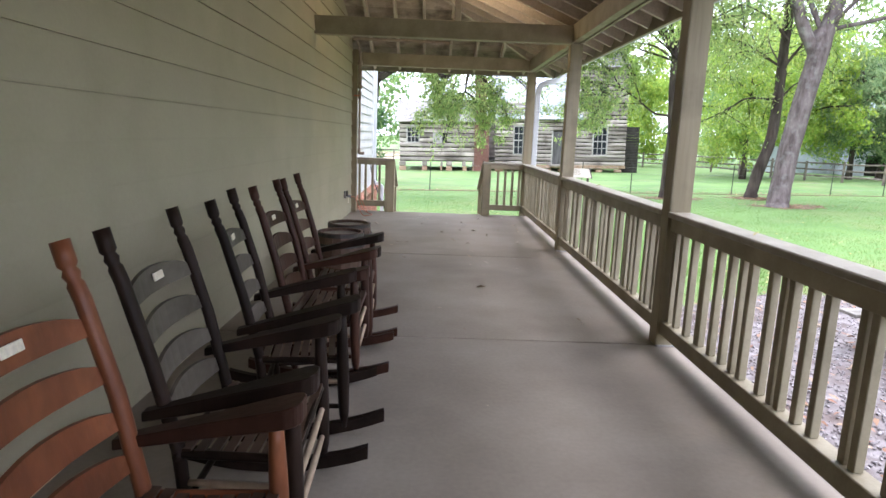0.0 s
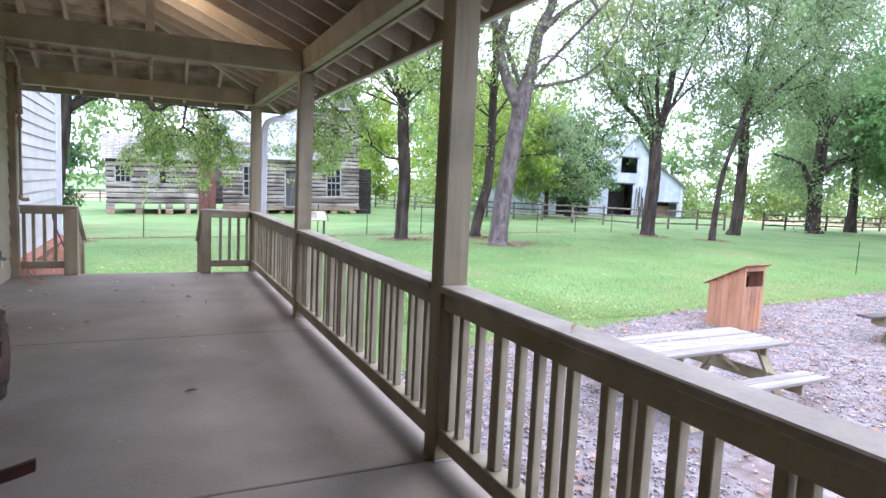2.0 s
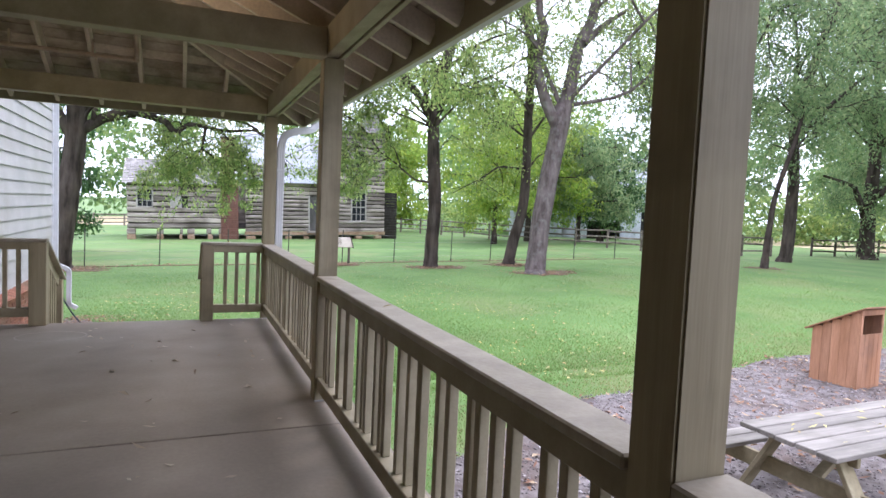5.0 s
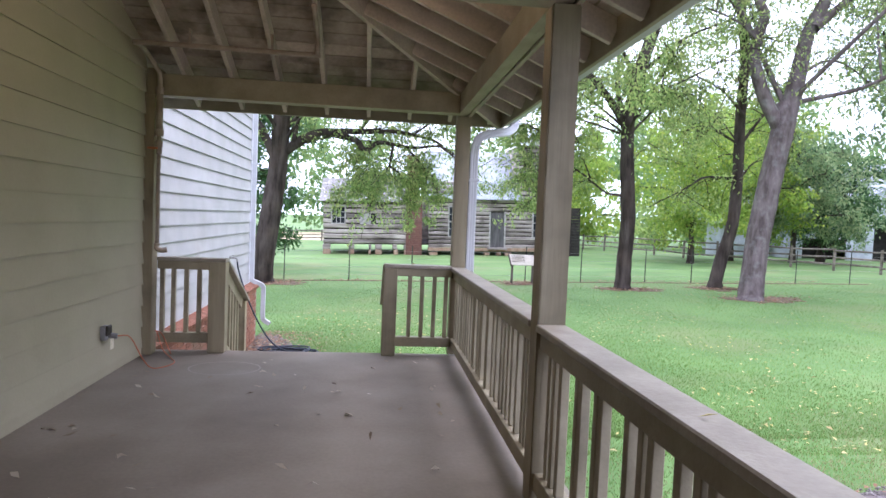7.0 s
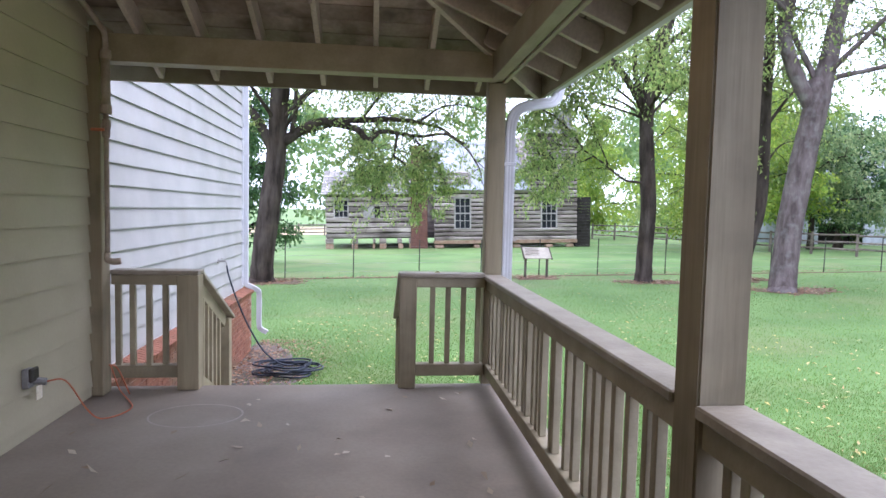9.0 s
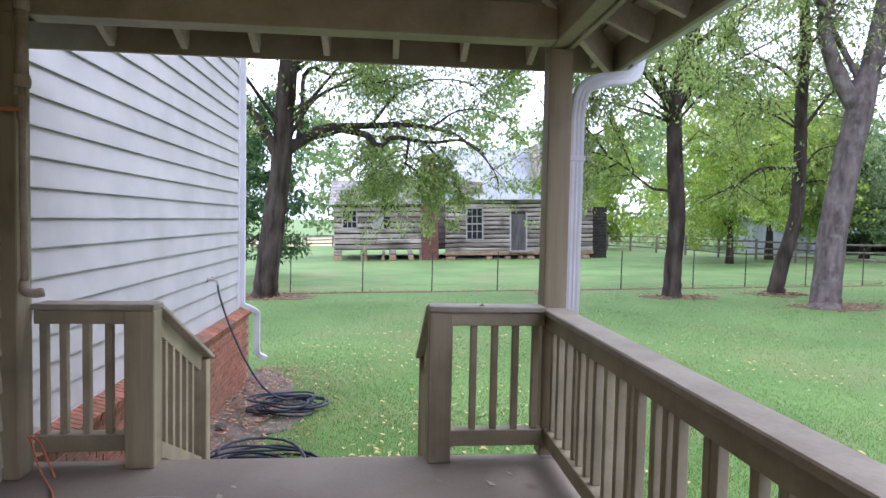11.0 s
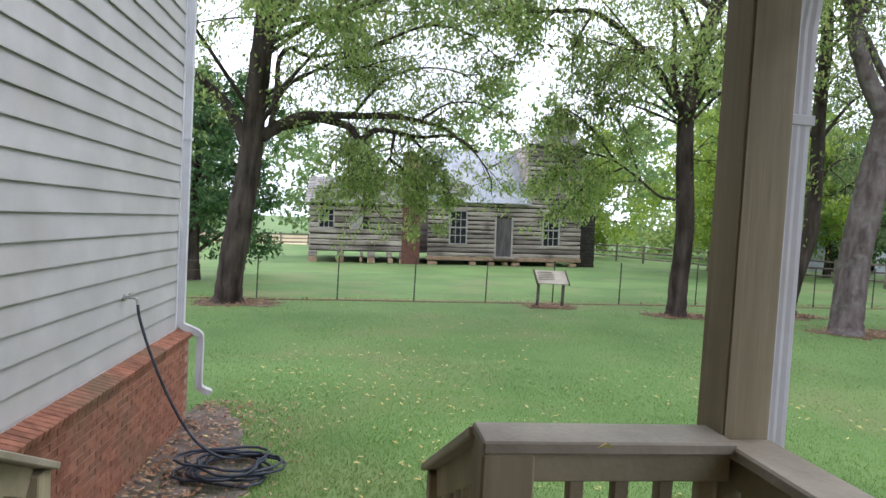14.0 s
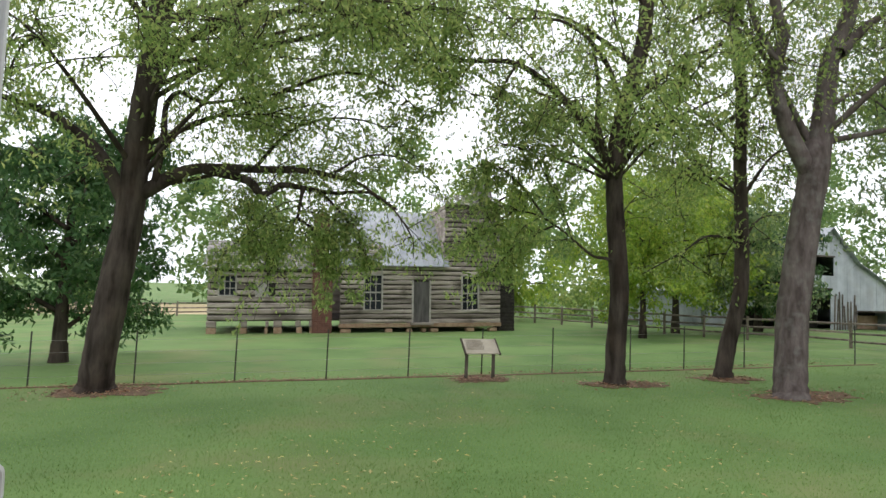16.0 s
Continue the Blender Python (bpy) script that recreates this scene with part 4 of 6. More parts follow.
tree("thin leaning young tree in a ring of mulch", (26.4, 23.9), (at_y(23.9, (26.4, -0.75), (26.7, 1.1), (27.05, 2.9), (27.8, 5.3), (28.4, 7.5)), 0.17, 0.08), [
    (at_y(23.8, (27.0, 2.9), (26.2, 3.3), (25.3, 3.4)), 0.05, 0.012, 1.2),
    (at_y(23.8, (27.7, 5.0), (28.8, 5.8), (29.8, 6.0)), 0.06, 0.015, 1.2),
], M_LEAFG, per=20, size=0.2, spread=1.4, free=2, free_len=2.2)

tree("tall tree with a bare upper trunk by the fence", (31.8, 27), (at_y(27, (31.98, -0.7), (31.98, 0.6), (31.96, 3.93), (31.98, 7.14), (33.24, 10.84), (34.39, 13.87)), 0.36, 0.22), [
    (at_y(26.6, (32.07, 6.44), (35.11, 8.96), (37.31, 10.37), (39.2, 10.6)), 0.16, 0.04, 1.0),
    (at_y(26.6, (32.0, 6.8), (31.2, 8.4), (31.0, 10.6), (30.6, 12.8)), 0.16, 0.05, 0.8),
    (at_y(26.6, (32.0, 4.6), (31.0, 5.4), (29.6, 5.6)), 0.08, 0.03, 1.2),
], M_LEAFG, per=17, size=0.21, spread=2.6, free=1, free_len=3.0, canopy=((33.0, 26.5, 11.2), (6.5, 4.5, 5.5), 22))

tree("broad twin-stemmed tree behind the yard fence", (43.3, 30), (at_y(30, (43.53, -0.75), (43.53, 0.4), (43.63, 3.47), (43.51, 6.54), (43.04, 10.8)), 0.55, 0.3), [
    (at_y(30, (43.3, 0.6), (42.91, 2.55), (42.2, 3.7), (41.38, 4.21), (38.63, 4.65)), 0.32, 0.07, 1.0),
    (at_y(29.6, (43.6, 3.6), (45.0, 4.6), (47.0, 4.9)), 0.2, 0.04, 1.1),
    (at_y(29.6, (43.44, 6.96), (45.34, 8.91), (45.94, 9.87), (47, 11.5)), 0.22, 0.05, 1.1),
    (at_y(29.6, (43.4, 7.2), (41.5, 9.2), (40.0, 11)), 0.2, 0.04, 1.1),
], M_LEAFG, per=22, size=0.26, spread=3.0, free=2, free_len=4.0, canopy=((43.0, 29.5, 12.0), (7.5, 5.0, 6.0), 22))


def plain_tree(label, x, y, h, r, leaf, dense, size, spread, lean=0.0, low=0.35, n=9, canopy=None):
    z = gz(x, y) - 0.05
    line = [(x, y, z), (x + lean * 0.3, y, z + h * 0.25), (x + lean * 0.6, y + 0.2, z + h * 0.5), (x + lean, y, z + h * 0.78)]
    limbs = []
    for k in range(n):
        f = low + (0.8 - low) * k / (n - 1)
        a = k * 2.4 + x
        ln = h * 0.33 * (1.15 - 0.5 * f)
        p = (x + lean * f, y, z + h * f)
        limbs.append(([p, (p[0] + math.cos(a) * ln * 0.5, p[1] + math.sin(a) * ln * 0.5, p[2] + ln * 0.28), (p[0] + math.cos(a) * ln, p[1] + math.sin(a) * ln, p[2] + ln * 0.32)], r * 0.35, 0.03, 1.2))
    return tree(label, (x, y), (line, r, r * 0.3), limbs, leaf, per=dense, size=size, spread=spread, free=2, free_len=h * 0.2, flare=1.12, canopy=canopy)


plain_tree("dark evergreen-looking tree beyond the wing's corner", -5.4, 33.8, 9, 0.26, M_LEAFD, 40, 0.24, 1.6, low=0.12, n=12)
plain_tree("dense deep-green maple over the gravel yard", 38.0, 9.8, 17, 0.45, M_LEAFM, 21, 0.3, 2.7, low=0.3, n=14, canopy=((34.5, 13.5, 11.0), (7.5, 5.5, 8.0), 76))
plain_tree("spreading maple at the edge of the yard", 49.0, 27.0, 14, 0.45, M_LEAFM, 42, 0.34, 2.6, low=0.25, n=11)
plain_tree("dark-stemmed tree behind the yard fence", 50.4, 31.5, 14, 0.4, M_LEAFG, 28, 0.34, 2.8, low=0.34)
plain_tree("grey-trunked tree far along the fence", 73.5, 31.0, 15, 0.6, M_LEAFD, 40, 0.5, 3.2, low=0.3)
plain_tree("grey-trunked tree far along the fence", 81.5, 30.5, 15, 0.6, M_LEAFD, 40, 0.5, 3.2, low=0.3)
plain_tree("bright green young tree beside the barn fence", 20.5, 40.0, 10, 0.2, M_LEAFB, 38, 0.25, 2.1, low=0.2, n=12)
plain_tree("bright green tree beside the barn fence", 25.5, 44.0, 12, 0.25, M_LEAFB, 38, 0.29, 2.4, low=0.2, n=12)
plain_tree("grey-green tree standing before the barn", 35.0, 47.5, 10, 0.3, M_LEAFD, 40, 0.3, 2.3, low=0.22, n=11)
plain_tree("grey-green tree shading the barn yard", 30.5, 44.5, 10, 0.22, M_LEAFG, 36, 0.28, 2.2, low=0.24, n=11)
plain_tree("bright green tree beyond the log house", 18.5, 58.0, 12, 0.35, M_LEAFB, 36, 0.36, 2.6, low=0.15)

# far woods all round: uneven masses of leaves, thinning upwards
def woods(name, label, line, h, depth, n, size, leaf):
    line = np.array(line, float)
    seg = np.linalg.norm(np.diff(line, axis=0), axis=1)
    cum = np.concatenate([[0], np.cumsum(seg)])
    pts = []
    crowns = int(cum[-1] / 5)
    for k in range(crowns):
        s = (k + rng.uniform(-0.4, 0.4)) / crowns * cum[-1]
        i = np.clip(np.searchsorted(cum, s) - 1, 0, len(seg) - 1)
        c = line[i] + (line[i + 1] - line[i]) * (s - cum[i]) / seg[i]
        c = c + rng.uniform(-depth, depth, 2) * 0.5
        hh = h * rng.uniform(0.6, 1.2)
        for _ in range(16):
            ang, rad, zz = rng.uniform(0, 6.28), 3.8 * rng.uniform(0.2, 1.0), rng.uniform(0.06, 1.0)
            rad *= math.sqrt(max(0.08, 1 - (zz - 0.45) ** 2 * 2.6))
            cc = np.array([c[0] + math.cos(ang) * rad, c[1] + math.sin(ang) * rad, gz(c[0], c[1]) + zz * hh])
            pts.append(cc + rng.normal(scale=(1.0, 1.0, 0.65), size=(n, 3)))
    ob = leaves(name, np.concatenate(pts), size, leaf, None, 0.3, 0.6)
    return tagged(ob, label, "woods", kind="stuff")


woods("far_woods", "far leafy woods beyond the fields", [(-70, 75), (-40, 92), (0, 105), (30, 100), (60, 84), (90, 66), (120, 40), (130, 0), (110, -50)], 19, 12, 66, 0.85, M_LEAFF)
woods("near_woods", "green trees behind the barn and along its fence", [(17, 74), (32, 70), (48, 68), (62, 58), (74, 46), (92, 36)], 17, 8, 88, 0.6, M_LEAFF)
woods("hedge", "bushy green hedge below the trees", [(28, 62), (58, 60), (66, 46), (80, 40)], 5, 4, 60, 0.5, M_LEAF)
woods("side_woods", "woods closing the far sides of the grounds", [(110, -50), (60, -80), (0, -85), (-60, -70), (-85, 0), (-80, 50), (-70, 75)], 16, 10, 30, 1.3, M_LEAFF)
woods("lawn_trees", "overhanging tree crowns beside the yard", [(30, 2), (40, -4), (40, -16)], 15, 6, 75, 0.5, M_LEAFD)

# ---- old log house across the lawn ----
house = thing("log_house", "old grey log house on stone piers with a tin roof", "house")
house.matrix_basis = pose(-2.05, 46.0, -1.39, 0, -1.55, 0)


def log(u0, u1, w, h, y=0.0, mat=M_LOG):
    """One hewn log along the wall, its edges worn uneven."""
    n = max(3, int((u1 - u0) / 0.9))
    bm = bmesh.new()
    rings = []
    for k in range(n + 1):
        u = u0 + (u1 - u0) * k / n
        a, b, c = (random.uniform(-0.028, 0.028) for _ in range(3))
        rings.append([bm.verts.new(p) for p in ((u, y + 0.02 + a, w + 0.03 + b), (u, y - 0.03 + a, w + 0.07 + b), (u, y - 0.035 + a, w + h - 0.07 + c), (u, y + 0.02 + a, w + h - 0.03 + c), (u, y + 0.2, w + h - 0.03), (u, y + 0.2, w + 0.03))])
    for r0, r1 in zip(rings, rings[1:]):
        for k in range(6):
            bm.faces.new((r0[k], r0[(k + 1) % 6], r1[(k + 1) % 6], r1[k]))
    bm.faces.new(rings[0][::-1])
    bm.faces.new(rings[-1])
    bmesh.ops.recalc_face_normals(bm, faces=bm.faces)
    part("log", bm, mat, house)


def log_wall(u0, u1, w0, w1, holes, h=0.27):
    w = w0
    while w < w1 - 0.1:
        cuts = sorted((a, b) for a, b, c, d in holes if c < w + h * 0.6 and d > w + h * 0.4)
        s = u0
        for a, b in cuts + [(u1, u1)]:
            if a - s > 0.15:
                log(s, a, w, h)
            s = b
        w += h


def house_window(a, b, c, d, panes=(3, 4)):
    win = part("window", box(a, b, 0.035, 0.05, c, d, 0), M_PANE, house, "dark old window glass")
    for x0, x1, z0, z1 in ((a - 0.09, a, c - 0.06, d + 0.09), (b, b + 0.09, c - 0.06, d + 0.09), (a, b, d, d + 0.09), (a, b, c - 0.07, c)):
        part("window_frame", box(x0, x1, -0.06, 0.16, z0, z1, 0.005), M_FRAME, win)
    nx, nz = panes
    for k in range(1, nx):
        x = a + (b - a) * k / nx
        part("glazing_bar", box(x - 0.024, x + 0.024, 0.012, 0.033, c, d, 0), M_FRAME, win)
    for k in range(1, nz):
        z = c + (d - c) * k / nz
        part("glazing_bar", box(a, b, 0.01, 0.034, z - (0.045 if k * 2 == nz else 0.022), z + (0.045 if k * 2 == nz else 0.022), 0), M_FRAME, win)


W1, W2, WD = (8.45, 9.4, 1.36, 3.3), (14.3, 15.25, 1.3, 3.3), (11.3, 12.25, 0.6, 2.95)
log_wall(7.05, 16.7, 0.54, 3.9, [W1, W2, WD], 0.28)
part("chinking", box(7.1, 16.65, 0.06, 0.19, 0.6, 3.9, 0), M_CHINK, house)
for w in (W1, W2):
    house_window(*w)
part("door", box(WD[0], WD[1], 0.02, 0.055, WD[2], WD[3], 0.004), M_DOOR, house, "grey weathered plank door")
for x0, x1 in ((WD[0] - 0.1, WD[0]), (WD[1], WD[1] + 0.1)):
    part("door_frame", box(x0, x1, -0.06, 0.16, WD[2] - 0.1, WD[3] + 0.1, 0.005), M_FRAME, house)
part("door_sill", box(11.1, 12.45, -0.3, 0.1, 0.46, 0.6, 0.01), M_LOG, house)
part("sill_log", box(7.0, 16.75, -0.06, 0.2, 0.32, 0.55, 0.02), M_RUST, house, "red-stained sill beam")
part("side_wall", box(16.5, 16.7, 0.2, 6.8, 0.5, 3.9, 0.01), M_LOG, house)
part("rear_wall", box(0.0, 16.6, 6.6, 6.8, 0.8, 3.9, 0.01), M_LOG, house)
part("floor_frame", box(0.05, 16.55, 0.22, 6.6, 0.72, 0.86, 0.01), M_CHINK, house)
# the wing on piers
V1, V2 = (0.6, 1.4, 2.15, 3.25), (2.45, 3.5, 2.02, 2.85)
log_wall(0.0, 5.95, 0.75, 3.6, [V1, V2], 0.34)
part("chinking", box(0.05, 5.9, 0.06, 0.19, 0.8, 3.6, 0), M_CHINK, house)
house_window(*V1, panes=(3, 3))
part("window_board", box(2.45, 3.15, 0.0, 0.03, 2.02, 2.85, 0.004), M_FRAME, house, "pale grey board over a window opening")
# dark sheet painted as the shade of the uncovered part of the window
part("window_opening", box(3.15, 3.5, 0.04, 0.06, 2.02, 2.85, 0), M_DARK, house)
for x, wd in ((0.25, 0.5), (1.85, 0.4), (3.1, 0.18), (3.65, 0.45), (4.8, 0.3), (5.6, 0.4), (7.4, 0.6), (9.9, 0.4), (11.1, 0.35), (11.9, 0.3), (12.6, 0.5), (14.8, 0.5), (16.3, 0.5)):
    for k in range(3):
        j = random.uniform(-0.04, 0.04)
        part("pier_stone", box(x - wd / 2 + j, x + wd / 2 + j, -0.02, 0.45, -0.35 + 0.37 * k, 0.0 + 0.37 * k + (0.0 if x < 6 else -0.12), 0.04), M_RUST if k == 1 else M_LOG, house)


def roof_slope(name, u0, u1, y0, w0, y1, w1, mat, ribs):
    """A roof plane with its courses or ribs as real steps."""
    bm = bmesh.new()
    if ribs:
        n = int((u1 - u0) / 0.3)
        for k in range(n):
            a, b = u0 + (u1 - u0) * k / n, u0 + (u1 - u0) * (k + 1) / n
            sheet = bmesh.new()
            slab(sheet, [(a, y0, w0), (b - 0.03, y0, w0), (b - 0.03, y1, w1), (a, y1, w1)], 0.03)
            slab(sheet, [(b - 0.03, y0, w0 + 0.002), (b, y0, w0 + 0.002), (b, y1, w1 + 0.002), (b - 0.03, y1, w1 + 0.002)], 0.065)
            bmesh.ops.recalc_face_normals(sheet, faces=sheet.faces)
            part(name + "_sheet", sheet, mat, house)
        bm.free()
        return
    else:
        n = 16
        for k in range(n):
            f0, f1 = k / n, (k + 1.15) / n
            yy0, ww0, yy1, ww1 = y0 + (y1 - y0) * f0, w0 + (w1 - w0) * f0, y0 + (y1 - y0) * min(f1, 1), w0 + (w1 - w0) * min(f1, 1)
            m = int((u1 - u0) / 0.35)
            for q in range(m):
                a, b = u0 + (u1 - u0) * q / m, u0 + (u1 - u0) * (q + 1) / m - 0.015
                j = random.uniform(0, 0.03)
                slab(bm, [(a, yy0, ww0 + 0.03 + j), (b, yy0, ww0 + 0.03 + j), (b, yy1, ww1), (a, yy1, ww1)], 0.02)
    bmesh.ops.recalc_face_normals(bm, faces=bm.faces)
    part(name, bm, mat, house)["kind"] = "stuff"


roof_slope("wing_roof", -0.25, 6.1, -0.35, 3.55, 2.9, 5.25, M_SHINGLE, False)
roof_slope("wing_roof", -0.25, 6.1, 6.2, 3.55, 2.9, 5.25, M_SHINGLE, True)
roof_slope("tin_roof", 7.0, 13.4, -0.35, 3.85, 3.4, 7.4, M_TIN, True)
roof_slope("tin_roof", 7.0, 13.4, 7.1, 3.85, 3.4, 7.4, M_TIN, True)
# tall log pen at one end with its own chimney, and the low pen's upper logs
log_wall(13.2, 16.7, 3.92, 7.6, [(14.5, 15.2, 5.2, 6.2)], 0.29)
part("chinking", box(13.25, 16.65, 0.06, 0.19, 3.9, 7.6, 0), M_CHINK, house)
# flat dark sheet in place of the shaded room behind
part("upper_opening", box(14.5, 15.2, 0.03, 0.05, 5.2, 6.2, 0), M_DARK, house)
part("pen_side", box(13.2, 13.35, 0.2, 6.6, 3.9, 7.6, 0), M_LOG, house)
part("pen_side", box(16.5, 16.7, 0.2, 6.6, 3.9, 7.6, 0), M_LOG, house)
roof_slope("pen_roof", 13.0, 17.0, -0.3, 7.55, 3.4, 8.7, M_SHINGLE, False)
log_wall(7.05, 9.35, 3.92, 4.9, [], 0.29)
part("corner_board", box(9.35, 9.47, -0.06, 0.2, 3.3, 5.0, 0.005), M_FRAME, house)


def courses(name, u0, u1, y0, y1, w0, w1, mat, h, label):
    bm = bmesh.new()
    w = w0
    k = 0
    while w < w1:
        s = u0
        k += 1
        while s < u1 - 0.02:
            ln = min(h * 3 * random.uniform(0.7, 1.2), u1 - s)
            j = random.uniform(-0.015, 0.015)
            box(s, s + ln - 0.012, y0 + j, y1, w, w + h - 0.012, 0, bm)
            s += ln
        w += h
    part(name, bm, mat, house, label)["kind"] = "stuff"


courses("brick_chimney", 5.5, 6.6, -0.15, 0.7, -0.2, 4.0, M_BRICKH, 0.12, "red brick chimney base between wing and main house")
courses("chimney_stack", 5.55, 6.4, -0.1, 0.65, 4.0, 6.75, M_BRICKH, 0.12, "red brick chimney stack above the eaves")
courses("stone_chimney", 16.75, 17.8, 0.4, 1.6, 0.0, 3.4, M_CHINK, 0.2, "dark stacked stone chimney base")
courses("upper_chimney", 16.0, 17.1, 2.6, 3.6, 3.2, 9.5, M_SHINGLE, 0.2, "grey stone chimney stack")

# ---- barn ----
barn = thing("barn", "pale tin-clad gabled barn with dark open doorways", "barn")
barn.matrix_basis = pose(0, 52, 0)


def barn_top(x):
    """The height of the front wall at x: steep over the middle, shallow over the side sheds."""
    if x < 43.4:
        return 2.5 + (x - 35.8) * 0.34
    if x < 46.6:
        return 5.1 + (x - 43.4) * 0.86
    if x < 49.4:
        return 7.85 - (x - 46.6) * 1.03
    return 4.95 - (x - 49.4) * 0.53


HOLES = [(36.9, 40.8, -1, 1.0), (43.5, 46.7, -1, 2.75), (44.7, 47.0, 3.8, 5.5), (49.6, 53.2, -1, 0.95)]
x = 35.8
while x < 53.8:
    x1 = min(x + 0.36, 53.85)
    m = (x + x1) / 2
    z = -1.0
    for a, b, c, d in sorted(HOLES, key=lambda q: q[2]) + [(0, 99, 99, 99)]:
        if a <= m <= b:
            if c - z > 0.1:
                part("wall_sheet", box(x, x1 - 0.012, random.uniform(-0.015, 0.015), 0.05, z, min(c, barn_top(m)), 0), M_BARN, barn)
            z = d
    if barn_top(m) - z > 0.1:
        part("wall_sheet", box(x, x1 - 0.012, random.uniform(-0.015, 0.015), 0.05, z, barn_top(m), 0), M_BARN, barn)
    x = x1
for a, b, c, d in HOLES:
    # dark sheet set behind each doorway as the shade inside the barn
    part("opening", box(a - 0.2, b + 0.2, 1.6, 1.7, c, d + 0.3, 0), M_DARK, barn)
    part("lintel", box(a - 0.1, b + 0.1, -0.04, 0.08, d - 0.14, d, 0.01), M_FENCED, barn)
for k in range(9):
    xx = 46.9 + 0.3 * k
    part("loose_board", beam((xx, -0.06, -0.9), (xx + random.uniform(-0.2, 0.2), -0.06, random.uniform(1.2, 2.6)), 0.14, 0.03, 0), M_FENCE, barn)
part("hay_wall", box(49.6, 53.2, 1.2, 1.3, -0.7, 0.5, 0.02), M_RUST, barn, "reddish stack inside a shed")
for x0, x1 in ((35.5, 43.4), (43.4, 46.6), (46.6, 49.4), (49.4, 54.1)):
    bm = bmesh.new()
    slab(bm, [(x0, -0.4, barn_top(x0 + 0.001)), (x1, -0.4, barn_top(x1 - 0.001)), (x1, 14, barn_top(x1 - 0.001)), (x0, 14, barn_top(x0 + 0.001))], 0.06)
    bmesh.ops.recalc_face_normals(bm, faces=bm.faces)
    part("roof_sheet", bm, M_TIN, barn)
part("side_wall", box(35.8, 35.9, 0.05, 13.8, -1, 2.5, 0), M_BARN, barn)
part("side_wall", box(53.7, 53.8, 0.05, 13.8, -1, 2.6, 0), M_BARN, barn)
part("rear_wall", box(35.8, 53.8, 13.7, 13.8, -1, 5, 0), M_BARN, barn)
shed = thing("lean_to_shed", "low pale tin shed beside the barn", "shed", (0, 0, 0))
for k in range(14):
    part("wall_sheet", box(29.5 + 0.42 * k, 29.5 + 0.42 * (k + 1) - 0.03, 54 + random.uniform(-0.02, 0.02), 54.05, -1.0, 1.9 + 0.02 * k, 0), M_BARN, shed)
bm = bmesh.new()
slab(bm, [(29.3, 53.7, 1.95), (35.6, 53.7, 2.2), (35.6, 60, 3.2), (29.3, 60, 3.0)], 0.05)
bmesh.ops.recalc_face_normals(bm, faces=bm.faces)
part("roof_sheet", bm, M_TIN, shed)

# ---- fences ----
def rail_fence(label, line, mat, h=1.15, gap=2.6, group="rail fences"):
    t = thing("rail_fence", label, "fence", group=group)
    prev = None
    for a, b in zip(line, line[1:]):
        n = max(1, round(math.dist(a, b) / gap))
        for k in range(n + (1 if b == line[-1] else 0)):
            x, y = a[0] + (b[0] - a[0]) * k / n, a[1] + (b[1] - a[1]) * k / n
            z = gz(x, y)
            j = random.uniform(-0.05, 0.08)
            part("post", tube([(x, y, z - 0.2), (x + 0.01, y, z + h + j)], [0.085, 0.075], 6), mat, t)
            if prev:
                for f in (0.28, 0.58, 0.9):
                    r = random.uniform(-0.05, 0.05)
                    part("rail", tube([(prev[0], prev[1], prev[2] + h * f + r), ((prev[0] + x) / 2, (prev[1] + y) / 2 + 0.03, (prev[2] + z) / 2 + h * f + r * 0.5), (x, y, z + h * f + random.uniform(-0.04, 0.04))], [0.05, 0.06, 0.05], 5), mat, t)
            prev = (x, y, z)


rail_fence("weathered split-rail fence running past the barn", [(15.5, 66), (20.5, 54), (24, 43), (27.6, 37), (28.5, 31.4), (36.0, 31.2)], M_FENCE, 1.3)
rail_fence("dark split-rail fence behind the gravel yard", [(41.2, 32.2), (60, 33.4), (92, 36.5)], M_FENCED, 1.25)
rail_fence("weathered split-rail fence behind the log house", [(-34, 66), (-16, 65), (1, 67), (15.5, 66)], M_FENCE)

wire = thing("wire_fence", "thin wire fence on steel stakes across the lawn", "fence")
FX = [-11.6, -9.2, -6.9, -4.5, -2.1, 0.35, 2.75, 5.05, 7.25, 9.5, 12.15, 14.1, 16.4, 18.6, 21.0, 23.4]
for x in FX:
    y = 28.4 - 0.02 * x
    z = gz(x, y)
    part("stake", tube([(x, y, z - 0.2), (x + 0.01, y, z + 1.38)], 0.021, 5), M_STEEL, wire)
for h in (0.25, 0.55, 0.85, 1.15):
    part("wire", tube([(x, 28.38 - 0.02 * x, gz(x, 28.4) + h) for x in FX], 0.0035, 4), M_GALV, wire)
stick = thing("marker_stake", "thin steel stake standing alone in the lawn", "stake")
part("rod", tube([(22.3, 14.2, gz(22.3, 14.2) - 0.1), (22.32, 14.2, gz(22.3, 14.2) + 1.1)], 0.015, 5), M_STEEL, stick)

